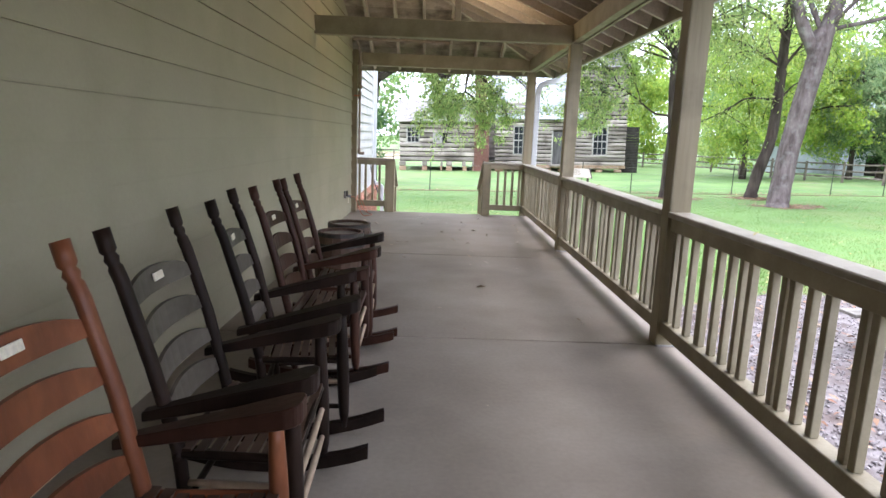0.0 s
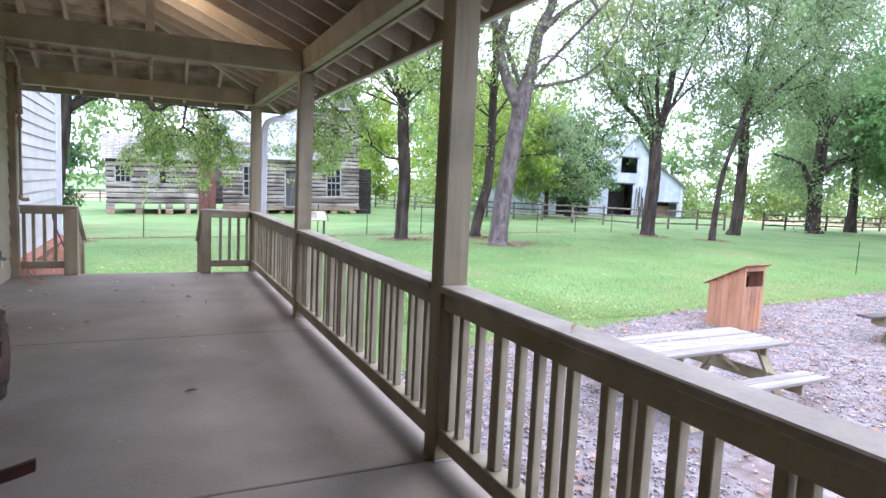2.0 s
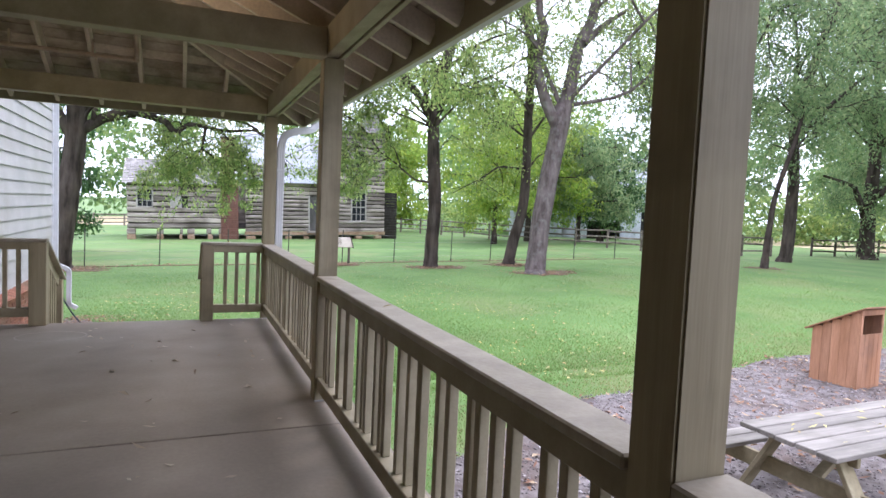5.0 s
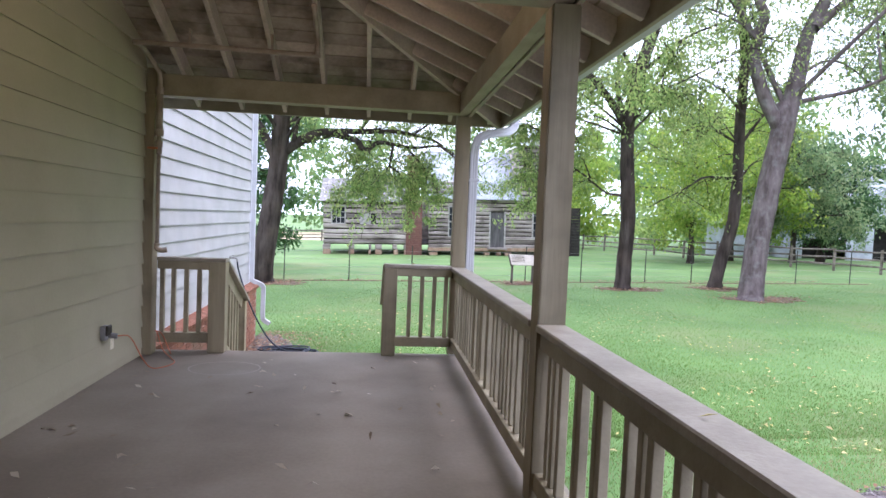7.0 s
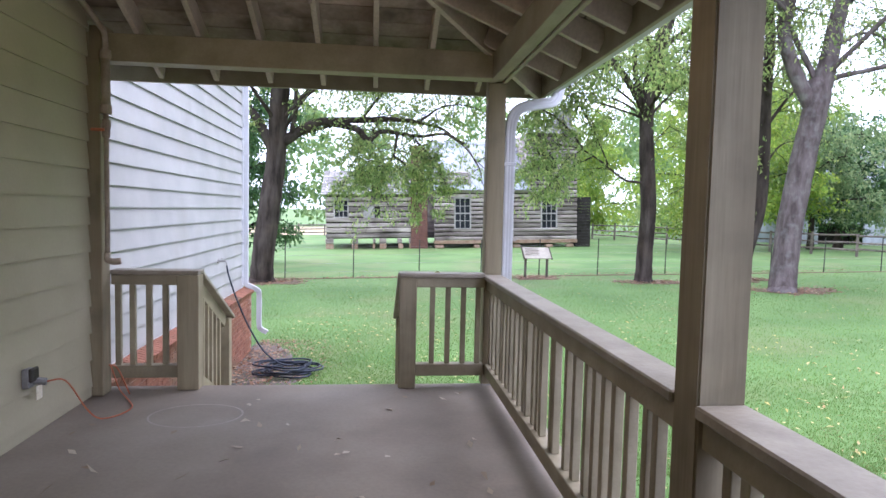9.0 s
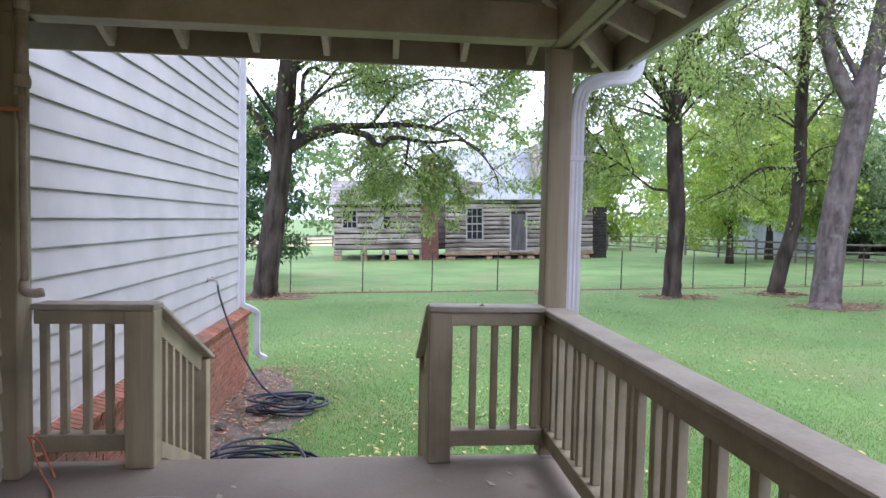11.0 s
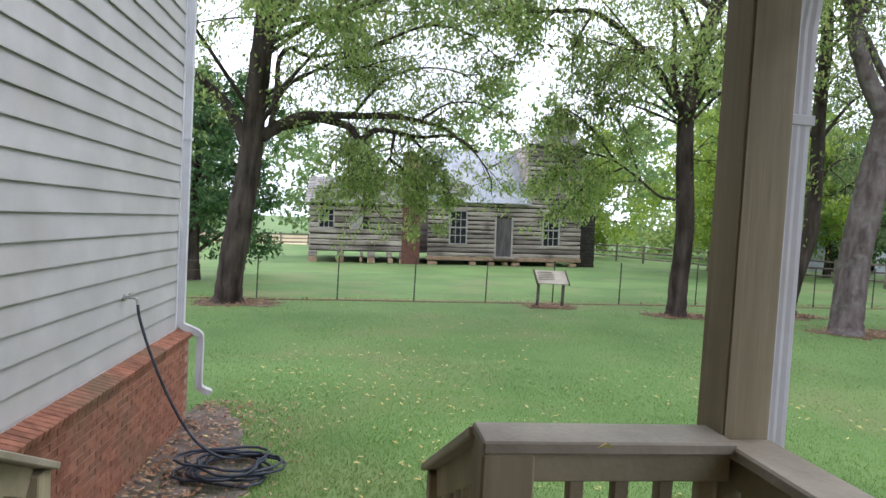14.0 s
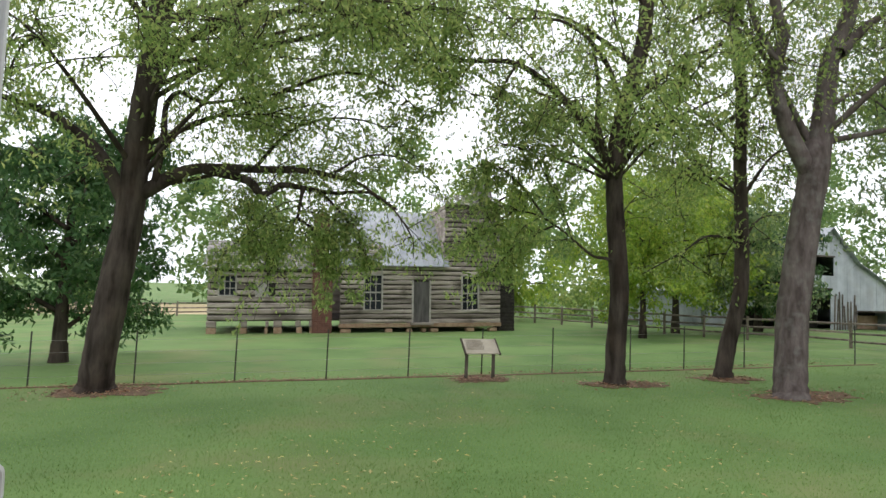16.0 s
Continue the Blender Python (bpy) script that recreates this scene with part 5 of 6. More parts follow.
sign = thing("information_panel", "slanted interpretive panel on two dark posts in the lawn", "sign", (6.95, 27.55, -1.04))
for x in (-0.4, 0.4):
    part("post", box(x - 0.04, x + 0.04, -0.04, 0.04, -0.15, 0.86, 0.006), M_FENCED, sign)
bm = bmesh.new()
bmesh.ops.create_cube(bm, size=1, matrix=pose(0, 0, 0.93, 38) @ Matrix.Diagonal((1.02, 0.6, 0.035, 1)))
bmesh.ops.bevel(bm, geom=bm.edges[:], offset=0.006, segments=1, affect="EDGES")
pan = part("panel", bm, M_PANEL, sign, "faded printed panel")
for k in range(5):
    bm = bmesh.new()
    bmesh.ops.create_cube(bm, size=1, matrix=pose(0, 0, 0.93, 38) @ Matrix.Translation((-0.18 + 0.02 * (k % 2), 0.2 - 0.08 * k, 0.02)) @ Matrix.Diagonal((0.5, 0.022, 0.004, 1)))
    part("text_line", bm, M_FENCED, pan)
for s in (-0.51, 0.51):
    bm = bmesh.new()
    bmesh.ops.create_cube(bm, size=1, matrix=pose(s, 0, 0.93, 38) @ Matrix.Diagonal((0.04, 0.64, 0.06, 1)))
    part("edge_strip", bm, M_FENCED, sign)

# ---- gravel yard ----
def picnic_table(x, y, rz, label, board):
    t = thing("picnic_table", label, "picnic table", (x, y, gz(x, y) + 0.045), rz, group="picnic tables")
    for k in range(5):
        yy = -0.33 + 0.165 * k
        part("top_board", box(-1.02 + random.uniform(-0.01, 0.01), 1.02 + random.uniform(-0.01, 0.01), yy - 0.075, yy + 0.075, 0.7, 0.74, 0.006), board, t)
    for s in (-1, 1):
        for k in range(2):
            yy = s * (0.66 + 0.15 * k)
            part("bench_board", box(-1.02, 1.02, yy - 0.068, yy + 0.068, 0.42, 0.46, 0.006), board, t)
        xx = s * 0.68
        part("bench_support", box(xx - 0.02, xx + 0.02, -0.82, 0.82, 0.28, 0.42, 0.005), M_PICLEG, t)
        part("top_cleat", box(xx - 0.02, xx + 0.02, -0.36, 0.36, 0.6, 0.7, 0.005), M_PICLEG, t)
        for q in (-1, 1):
            part("leg", beam((xx + s * 0.04, q * 0.22, 0.7), (xx + s * 0.04, q * 0.62, -0.03), 0.04, 0.14, 0.005, up=(1, 0, 0)), M_PICLEG, t)
        part("brace", beam((xx, 0, 0.32), (s * 0.12, 0, 0.68), 0.09, 0.04, 0.004), M_PICLEG, t)
    return t


picnic_table(6.43, 6.5, 2, "weathered pine picnic table with leaves on top, in gravel", M_PICNIC)
picnic_table(13.0, 7.15, -3, "older grey picnic table with dark worn benches, in gravel", M_PICDARK)

bx = thing("bin_enclosure", "reddish cedar bin enclosure with a sloping lid", "bin", (10.25, 9.0, -1.0), 5)
H0, H1, DP, WD2 = 0.84, 1.2, 0.66, 0.6
for k in range(5):
    a, b = WD2 * k / 5, WD2 * (k + 1) / 5 - 0.004
    part("front_board", box(a, b, 0.0, 0.022, 0.0, 0.82, 0.003), M_CEDAR, bx)
part("front_top_board", box(0.0, WD2, 0.0, 0.022, 1.1, 1.18, 0.003), M_CEDAR, bx)
for a, b in ((0.0, 0.05), (WD2 - 0.05, WD2)):
    part("front_stile", box(a, b, 0.0, 0.022, 0.824, 1.096, 0.003), M_CEDAR, bx)
for s in (0, 1):
    for k in range(5):
        a, b = DP * k / 5 + 0.024, DP * (k + 1) / 5 + 0.02
        hh = H1 - (H1 - H0) * (k + 0.5) / 5
        part("side_board", box(s * (WD2 - 0.022), s * (WD2 - 0.022) + 0.022, a, b, 0.0, hh - 0.02, 0.003), M_CEDAR, bx)
part("back_board", box(0, WD2, DP + 0.022, DP + 0.04, 0, H0 - 0.04, 0.003), M_CEDAR, bx)
# dark sheet within the bin, shade given as colour
part("bin_inside", box(0.03, WD2 - 0.03, 0.3, 0.32, 0.1, 0.95, 0), M_DARK, bx)
part("lid", beam((WD2 / 2, -0.07, H1 + 0.03), (WD2 / 2, DP + 0.14, H0 - 0.06), WD2 + 0.1, 0.022, 0.003), M_CEDAR, bx, "dark weathered sloping lid")
part("latch", box(WD2, WD2 + 0.02, 0.03, 0.08, 0.6, 0.68, 0.004), M_HOOP, bx)

# ---- chairs and barrels on the porch ----
def turned(a, b, r, mat, name, parent, bulge=0.0, sides=10, tip=False):
    a, b = Vector(a), Vector(b)
    pts, rr = [], []
    for k in range(9):
        f = k / 8
        pts.append(a + (b - a) * f)
        rr.append(r * (1 + bulge * math.sin(math.pi * f)) * (0.55 if tip and k == 0 else 1))
    return part(name, tube(pts, rr, sides), mat, parent, smooth=True)


def rocking_chair(y, x, rz, mat, label, slat, arm, tag=True):
    t = thing("rocking_chair", label, "rocking chair", (x, y, 0), rz, group="rocking chairs along the wall")
    t.matrix_basis = t.matrix_basis @ Matrix.Diagonal((0.77, 1.0, 0.855, 1))
    for s in (-1, 1):
        ya, yb = s * 0.235, s * 0.245
        pts = [(-0.2, ya, 0.06), (-0.235, ya, 0.42), (-0.31, yb, 0.72), (-0.4, yb, 1.0), (-0.42, yb, 1.045), (-0.424, yb, 1.056), (-0.432, yb, 1.075), (-0.437, yb, 1.09), (-0.442, yb, 1.102), (-0.462, yb, 1.17)]
        part("back_post", tube(pts, [0.022, 0.026, 0.026, 0.025, 0.025, 0.019, 0.026, 0.019, 0.028, 0.028], 10), mat, t, smooth=True)
        turned((0.22, s * 0.27, 0.05), (0.2, s * 0.27, 0.645), 0.024, mat, "front_post", t, 0.4, tip=True)
        for z in (0.16, 0.29):
            turned((-0.21, ya, z), (0.22, s * 0.27, z), 0.011, mat if z < 0.2 else M_DOWEL, "side_rung", t, 0.3, 8)
        # arm: narrow at the back, broad and rounded at the front
        bm = bmesh.new()
        prof = [(-0.34, 0.02), (-0.2, 0.028), (0.0, 0.036), (0.16, 0.05), (0.25, 0.055), (0.285, 0.046), (0.3, 0.025)]
        low, top = [], []
        for px, w in prof:
            zc, th = 0.6 + 0.19 * px, 0.034 + 0.05 * (px + 0.34)
            low.append((bm.verts.new((px, s * 0.262 - w, zc)), bm.verts.new((px, s * 0.262 + w, zc))))
            top.append((bm.verts.new((px, s * 0.262 - w, zc + th)), bm.verts.new((px, s * 0.262 + w, zc + th))))
        for (l0, l1), (t0, t1), (m0, m1), (u0, u1) in zip(low, top, low[1:], top[1:]):
            bm.faces.new((t0, t1, u1, u0))
            bm.faces.new((l1, l0, m0, m1))
            bm.faces.new((l0, t0, u0, m0))
            bm.faces.new((t1, l1, m1, u1))
        bm.faces.new((low[0][0], low[0][1], top[0][1], top[0][0]))
        bm.faces.new((low[-1][1], low[-1][0], top[-1][0], top[-1][1]))
        bmesh.ops.recalc_face_normals(bm, faces=bm.faces)
        bmesh.ops.bevel(bm, geom=bm.edges[:], offset=0.004, segments=1, affect="EDGES")
        part("arm", bm, arm, t)
        # rocker: a curved runner
        bm = bmesh.new()
        n, ring = 14, []
        for k in range(n + 1):
            px = -0.5 + 0.94 * k / n
            zc = 0.022 + 0.32 * (px + 0.02) ** 2
            ring.append([bm.verts.new(p) for p in ((px, s * 0.255 - 0.017, zc - 0.02), (px, s * 0.255 + 0.017, zc - 0.02), (px, s * 0.255 + 0.017, zc + 0.036), (px, s * 0.255 - 0.017, zc + 0.036))])
        for r0, r1 in zip(ring, ring[1:]):
            for k in range(4):
                bm.faces.new((r0[k], r0[(k + 1) % 4], r1[(k + 1) % 4], r1[k]))
        bm.faces.new(ring[0][::-1])
        bm.faces.new(ring[-1])
        bmesh.ops.recalc_face_normals(bm, faces=bm.faces)
        part("rocker", bm, mat, t)
    for z in (0.17, 0.3):
        turned((0.215, -0.27, z), (0.215, 0.27, z), 0.013, M_DOWEL, "front_rung", t, 0.25, 8)
    turned((-0.21, -0.235, 0.22), (-0.21, 0.235, 0.22), 0.012, mat, "back_rung", t, 0.25, 8)
    for z, px, py in ((0.4, 0.21, 0.0), (0.4, -0.23, 0.0)):
        turned((px, -0.265, z), (px, 0.265, z), 0.016, mat, "seat_rail", t, 0.0, 8)
    for s in (-1, 1):
        turned((-0.23, s * 0.24, 0.4), (0.21, s * 0.268, 0.4), 0.016, mat, "seat_side_rail", t, 0.0, 8)
    for k in range(9):
        px = -0.2 + 0.05 * k
        sag = 0.018 * math.sin(math.pi * (k + 0.5) / 9)
        bm = bmesh.new()
        rr = []
        for j in range(7):
            yy = -0.25 + 0.5 * j / 6
            zz = 0.418 - sag - 0.012 * math.sin(math.pi * j / 6)
            rr.append([bm.verts.new(p) for p in ((px - 0.019, yy, zz), (px + 0.019, yy, zz), (px + 0.019, yy, zz + 0.009), (px - 0.019, yy, zz + 0.009))])
        for r0, r1 in zip(rr, rr[1:]):
            for q in range(4):
                bm.faces.new((r0[q], r0[(q + 1) % 4], r1[(q + 1) % 4], r1[q]))
        bm.faces.new(rr[0][::-1])
        bm.faces.new(rr[-1])
        bmesh.ops.recalc_face_normals(bm, faces=bm.faces)
        part("seat_slat", bm, M_SEAT, t)
    for k, (z, px) in enumerate(((0.52, -0.262), (0.65, -0.297), (0.79, -0.337), (0.93, -0.38))):
        bm = bmesh.new()
        rr = []
        for j in range(9):
            f = j / 8
            yy = -0.225 + 0.45 * f
            arch = math.sin(math.pi * f)
            back = px - 0.035 * arch
            h0, h1 = z - 0.03, z + 0.02 + 0.04 * arch ** 0.7
            dx = 0.008
            rr.append([bm.verts.new(p) for p in ((back + dx, yy, h0), (back + dx - 0.02, yy, h1), (back - dx - 0.02, yy, h1), (back - dx, yy, h0))])
        for r0, r1 in zip(rr, rr[1:]):
            for q in range(4):
                bm.faces.new((r0[q], r0[(q + 1) % 4], r1[(q + 1) % 4], r1[q]))
        bm.faces.new(rr[0][::-1])
        bm.faces.new(rr[-1])
        bmesh.ops.recalc_face_normals(bm, faces=bm.faces)
        part("back_slat", bm, slat, t)
    if tag:
        bm = bmesh.new()
        bmesh.ops.create_cube(bm, size=1, matrix=pose(-0.404, 0.0, 0.955, 0, -16, 0) @ Matrix.Diagonal((0.006, 0.07, 0.03, 1)))
        bmesh.ops.bevel(bm, geom=bm.edges[:], offset=0.002, segments=1, affect="EDGES")
        part("price_tag", bm, M_TAG, t, "cream paper label")
    return t


rocking_chair(1.6, -0.01, -2, M_CHAIRO, "orange-brown ladder-back rocking chair against the wall", M_CHAIRO, M_CHAIRB)
rocking_chair(2.3, -0.01, 2, M_CHAIR, "near-black ladder-back rocking chair against the wall", M_SLAT, M_CHAIR)
rocking_chair(3.08, -0.02, 9, M_CHAIR, "dark walnut ladder-back rocking chair turned a little aside", M_SLAT, M_CHAIR)
rocking_chair(3.69, -0.01, 1, M_CHAIRB, "red-brown ladder-back rocking chair against the wall", M_CHAIRB, M_CHAIRB)
rocking_chair(4.26, -0.01, 3, M_CHAIRB, "red-brown ladder-back rocking chair beside the barrels", M_CHAIRB, M_CHAIR)


def barrel(x, y, h, r, label):
    t = thing("barrel", label, "barrel", (x, y, 0), group="barrels")
    n = 18
    for k in range(n):
        a0, a1 = 2 * math.pi * k / n + 0.006, 2 * math.pi * (k + 1) / n - 0.006
        bm = bmesh.new()
        rr = []
        for j in range(7):
            f = j / 6
            rad = r * (0.86 + 0.14 * math.sin(math.pi * f))
            rr.append([bm.verts.new((q * math.cos(a), q * math.sin(a), h * f)) for q, a in ((rad, a0), (rad, a1), (rad - 0.018, a1), (rad - 0.018, a0))])
        for r0, r1 in zip(rr, rr[1:]):
            for q in range(4):
                bm.faces.new((r0[q], r0[(q + 1) % 4], r1[(q + 1) % 4], r1[q]))
        bm.faces.new(rr[0][::-1])
        bm.faces.new(rr[-1])
        bmesh.ops.recalc_face_normals(bm, faces=bm.faces)
        part("stave", bm, M_BARREL, t)
    part("head", lathe([(r * 0.83, h - 0.045), (r * 0.83, h - 0.025)], 24), M_PICNIC, t, "weathered grey barrel head")
    part("base", lathe([(r * 0.83, 0.02), (r * 0.83, 0.04)], 24), M_BARREL, t)
    for f in (0.03, 0.2, 0.8, 0.96):
        rad = r * (0.86 + 0.14 * math.sin(math.pi * f)) + 0.001
        r2 = r * (0.86 + 0.14 * math.sin(math.pi * (f + 0.05))) + 0.001
        bm = bmesh.new()
        z0, z1 = h * f - 0.012, h * f + 0.016
        v = [[bm.verts.new((q * math.cos(2 * math.pi * k / 30), q * math.sin(2 * math.pi * k / 30), z)) for k in range(30)] for q, z in ((rad, z0), (rad + 0.003, z0), (rad + 0.003, z1), (rad, z1))]
        for i in range(4):
            for k in range(30):
                bm.faces.new((v[i][k], v[i][(k + 1) % 30], v[(i + 1) % 4][(k + 1) % 30], v[(i + 1) % 4][k]))
        bmesh.ops.recalc_face_normals(bm, faces=bm.faces)
        part("hoop", bm, M_HOOP, t)


barrel(-0.2, 5.77, 0.5, 0.21, "dark oak keg with iron hoops standing by the wall")
barrel(-0.2, 5.27, 0.5, 0.21, "dark oak keg with iron hoops next to the chairs")

# ---- small fixtures ----
lamp = thing("ceiling_lamp", "small lit globe lamp hanging below the roof hip", "lamp", (0.74, 7.63, 2.93))
part("canopy", lathe([(0.06, 0.22), (0.06, 0.25), (0.02, 0.26)], 14), M_HOOP, lamp)
part("stem", tube([(0, 0, 0.1), (0, 0, 0.23)], 0.008, 6), M_HOOP, lamp)
part("socket", lathe([(0.05, 0.07), (0.05, 0.1), (0.02, 0.12)], 14), M_HOOP, lamp)
part("globe", lathe([(0.01, -0.075), (0.09, -0.06), (0.14, -0.01), (0.125, 0.03), (0.045, 0.07)], 16), M_GLOW, lamp, "glowing warm glass globe", smooth=True)
bulb = new("porch_bulb", bpy.data.lights.new("porch_bulb", "POINT"))
bulb.data.energy, bulb.data.color, bulb.data.shadow_soft_size = 4, (1, 0.8, 0.55), 0.09
bulb.location = (0.74, 7.63, 2.7)

pipe = thing("sprinkler_pipe", "grey metal drain pipe with a valve beside the wall post", "pipe")
part("pipe", tube(spline([(-0.69, 10.41, 2.3), (-0.69, 10.4, 2.5), (-0.69, 10.3, 2.55), (-0.69, 10.02, 2.63), (-0.69, 9.94, 2.65), (-0.62, 9.92, 2.655), (0.62, 9.92, 2.65), (0.7, 9.915, 2.655), (0.72, 9.88, 2.69), (0.72, 9.84, 2.78), (0.72, 9.5, 2.92)], 5), 0.021, 8), M_PIPE, pipe, smooth=True)
for x in (-0.3, 0.35):
    part("pipe_hanger", box(x - 0.008, x + 0.008, 9.9, 9.94, 2.63, 2.79, 0.002), M_PIPE, pipe)
part("riser_pipe", tube([(-0.69, 10.41, 2.36), (-0.69, 10.41, 2.0)], 0.03, 10), M_PIPE, pipe, smooth=True)
part("drop_pipe", tube([(-0.69, 10.41, 2.0), (-0.69, 10.41, 1.0)], 0.018, 8), M_PIPE, pipe, smooth=True)
for z, r in ((2.37, 0.034), (2.0, 0.036), (1.9, 0.028), (1.84, 0.024)):
    f = part("fitting", lathe([(r, -0.03), (r * 1.1, -0.01), (r * 1.1, 0.01), (r, 0.03)], 12), M_PIPE, pipe)
    f.matrix_basis = pose(-0.69, 10.41, z)
part("valve_handle", box(-0.78, -0.69, 10.38, 10.4, 1.85, 1.87, 0.003), M_CORD, pipe)
part("outlet_elbow", tube(spline([(-0.69, 10.41, 1.02), (-0.69, 10.41, 0.97), (-0.65, 10.42, 0.955), (-0.61, 10.43, 0.96)], 4), 0.024, 8), M_PIPE, pipe, smooth=True)

outlet = thing("wall_outlet", "grey weatherproof outlet on the porch wall", "outlet", (-0.81, 9.6, 0.36))
part("box", box(0.0, 0.04, -0.035, 0.035, -0.055, 0.055, 0.006), M_PLASTIC, outlet)
part("cover", box(0.04, 0.06, -0.04, 0.04, -0.02, 0.06, 0.006), M_HOOP, outlet)
part("plug", tube([(0.04, 0.02, -0.02), (0.1, 0.035, -0.03)], 0.022, 8), M_PLASTIC, outlet)
part("tag", box(0.06, 0.064, 0.0, 0.06, -0.13, -0.05, 0.001), M_TAG, outlet)
cord = thing("extension_cord", "orange extension cord from the wall outlet to the end railing", "cord")
part("cable", tube(spline([(-0.72, 9.64, 0.33), (-0.66, 9.75, 0.3), (-0.6, 9.86, 0.1), (-0.55, 9.93, 0.009), (-0.46, 10.0, 0.008), (-0.44, 10.15, 0.008), (-0.52, 10.3, 0.01), (-0.62, 10.4, 0.06), (-0.68, 10.43, 0.2), (-0.7, 10.44, 0.22), (-0.64, 10.435, 0.19), (-0.55, 10.4, 0.02)], 6), 0.005, 6), M_CORD, cord, smooth=True)

spigot = thing("wall_spigot", "brass-grey hose spigot on the white siding", "tap", (-1.09, 15.0, 0.56))
part("flange", tube([(-0.012, 0, 0), (0.01, 0, 0)], 0.03, 10), M_GALV, spigot)
part("spout", tube(spline([(0, 0, 0), (0.07, 0, 0), (0.11, 0, -0.01), (0.12, 0, -0.06)], 4), 0.014, 8), M_GALV, spigot)
part("handle", box(0.05, 0.065, -0.04, 0.04, 0.03, 0.045, 0.004), M_GALV, spigot)
hose = thing("garden_hose", "blue-black garden hose coiled on the grass by the tap", "hose")
cx, cy = -0.1, 15.05
pts = spline([(-0.97, 15.0, 0.5), (-0.945, 15.0, 0.36), (-0.84, 15.02, 0.02), (-0.66, 15.05, -0.42), (-0.44, 15.1, -0.8), (-0.2, 15.2, -1.0), (0.0, 15.35, -1.02), (-0.25, 15.4, -1.02)], 8)
for k in range(150):
    a = 2.6 + 2 * math.pi * k / 20
    r = 0.32 + 0.07 * math.sin(k * 0.9) + 0.05 * math.sin(k * 0.37)
    px, py = cx + r * 1.12 * math.cos(a) + 0.04 * math.sin(k * 0.21), cy + r * math.sin(a)
    pts.append(Vector((px, py, gz(px, py) + 0.03 + 0.0009 * k)))
part("coil", tube(pts, 0.014, 6), M_HOSE, hose, smooth=True)
hose2 = thing("garden_hose", "second dark hose coil lying nearer the steps", "hose")
pts = []
for k in range(150):
    a = 2 * math.pi * k / 20
    r = 0.42 + 0.08 * math.sin(k * 0.7) + 0.06 * math.sin(k * 0.23)
    px, py = -0.08 + 1.15 * r * math.cos(a) + 0.05 * math.sin(k * 0.13), 13.0 + r * math.sin(a)
    pts.append((px, py, gz(px, py) + 0.03 + 0.001 * k))
part("coil", tube(pts, 0.014, 6), M_HOSE, hose2, smooth=True)
cap = thing("drain_cap", "small green plastic cap on the bare earth", "cap", (-0.75, 14.35, gz(-0.75, 14.35) + 0.02))
part("disc", lathe([(0.07, 0), (0.07, 0.03), (0.05, 0.04)], 14), M_STEEL, cap)

# chalk ring rubbed on the floor
bm = bmesh.new()
for k in range(48):
    a0, a1 = 2 * math.pi * k / 48, 2 * math.pi * (k + 1) / 48
    v = [bm.verts.new((0.02 + r * math.cos(a) * 1.05, 9.98 + r * math.sin(a) * 0.8, 0.004)) for r, a in ((0.27, a0), (0.282, a0), (0.282, a1), (0.27, a1))]
    bm.faces.new(v)
tagged(link("chalk_ring", bm, M_CHALK), "faint pale ring scuffed on the concrete floor", "mark", kind="structure")

# ---- litter under the trees, leaves, stones, grass ----
for x, y, r in ((-2.7, 27.5, 1.3), (10.4, 25.9, 1.0), (14.1, 26.1, 0.9), (13.9, 23.4, 1.3), (24, 25.7, 0.9), (26.4, 23.8, 1.0), (6.95, 27.5, 0.8)):
    r *= 0.95
    ring = [(x + r * (1.25 if math.cos(a) > 0 else 1) * math.cos(a), y + 0.6 * r * math.sin(a), 0) for a in [2 * math.pi * k / 8 for k in range(8)]]
    patch("leaf_litter", ring, M_LITTER, 0.012, "brown leaf litter round a tree foot", "litter", jag=0.6)
patch("dry_field", [(58, 36, 0), (90, 37, 0), (140, 30, 0), (150, 60, 0), (100, 66, 0), (62, 56, 0)], M_FIELD, 0.06, "pinkish dry field beyond the fence", "field", jag=1.5)
patch("dry_field", [(-75, 70, 0), (-30, 69, 0), (14, 70, 0), (20, 92, 0), (-30, 95, 0), (-75, 90, 0)], M_FIELD, 0.06, "pale dry field beyond the fence", "field", jag=1.5)

GP = np.array(GRAVEL)


def in_gravel(x, y):
    inside = np.zeros(len(x), bool)
    j = len(GP) - 1
    for i in range(len(GP)):
        xi, yi, xj, yj = *GP[i], *GP[j]
        hit = ((yi > y) != (yj > y)) & (x < (xj - xi) * (y - yi) / (yj - yi + 1e-9) + xi)
        inside ^= hit
        j = i
    return inside


def ground_at(x, y):
    return ground_z(x, y) + 0.015 * np.sin(x * 1.3) * np.sin(y * 0.9)


def flat_leaves(name, x, y, z, size, material, label):
    n = len(x)
    a = rng.uniform(0, 6.28, n)
    L, W = size * rng.uniform(0.6, 1.3, n), size * rng.uniform(0.25, 0.5, n)
    dx, dy = np.cos(a), np.sin(a)
    up = rng.uniform(0.0, 0.35, (n, 2)) * L[:, None]
    v = np.stack([np.stack([x - dx * L / 2, y - dy * L / 2, z + 0.004 + 0 * x], -1), np.stack([x - dy * W / 2, y + dx * W / 2, z + 0.006 + up[:, 0] * 0.5], -1), np.stack([x + dx * L / 2, y + dy * L / 2, z + 0.004 + up[:, 1]], -1), np.stack([x + dy * W / 2, y - dx * W / 2, z + 0.005 + up[:, 0]], -1)], 1).reshape(-1, 3)
    return tagged(raw(name, v, np.arange(4 * n).reshape(-1, 4), material), label, "leaves", kind="stuff")


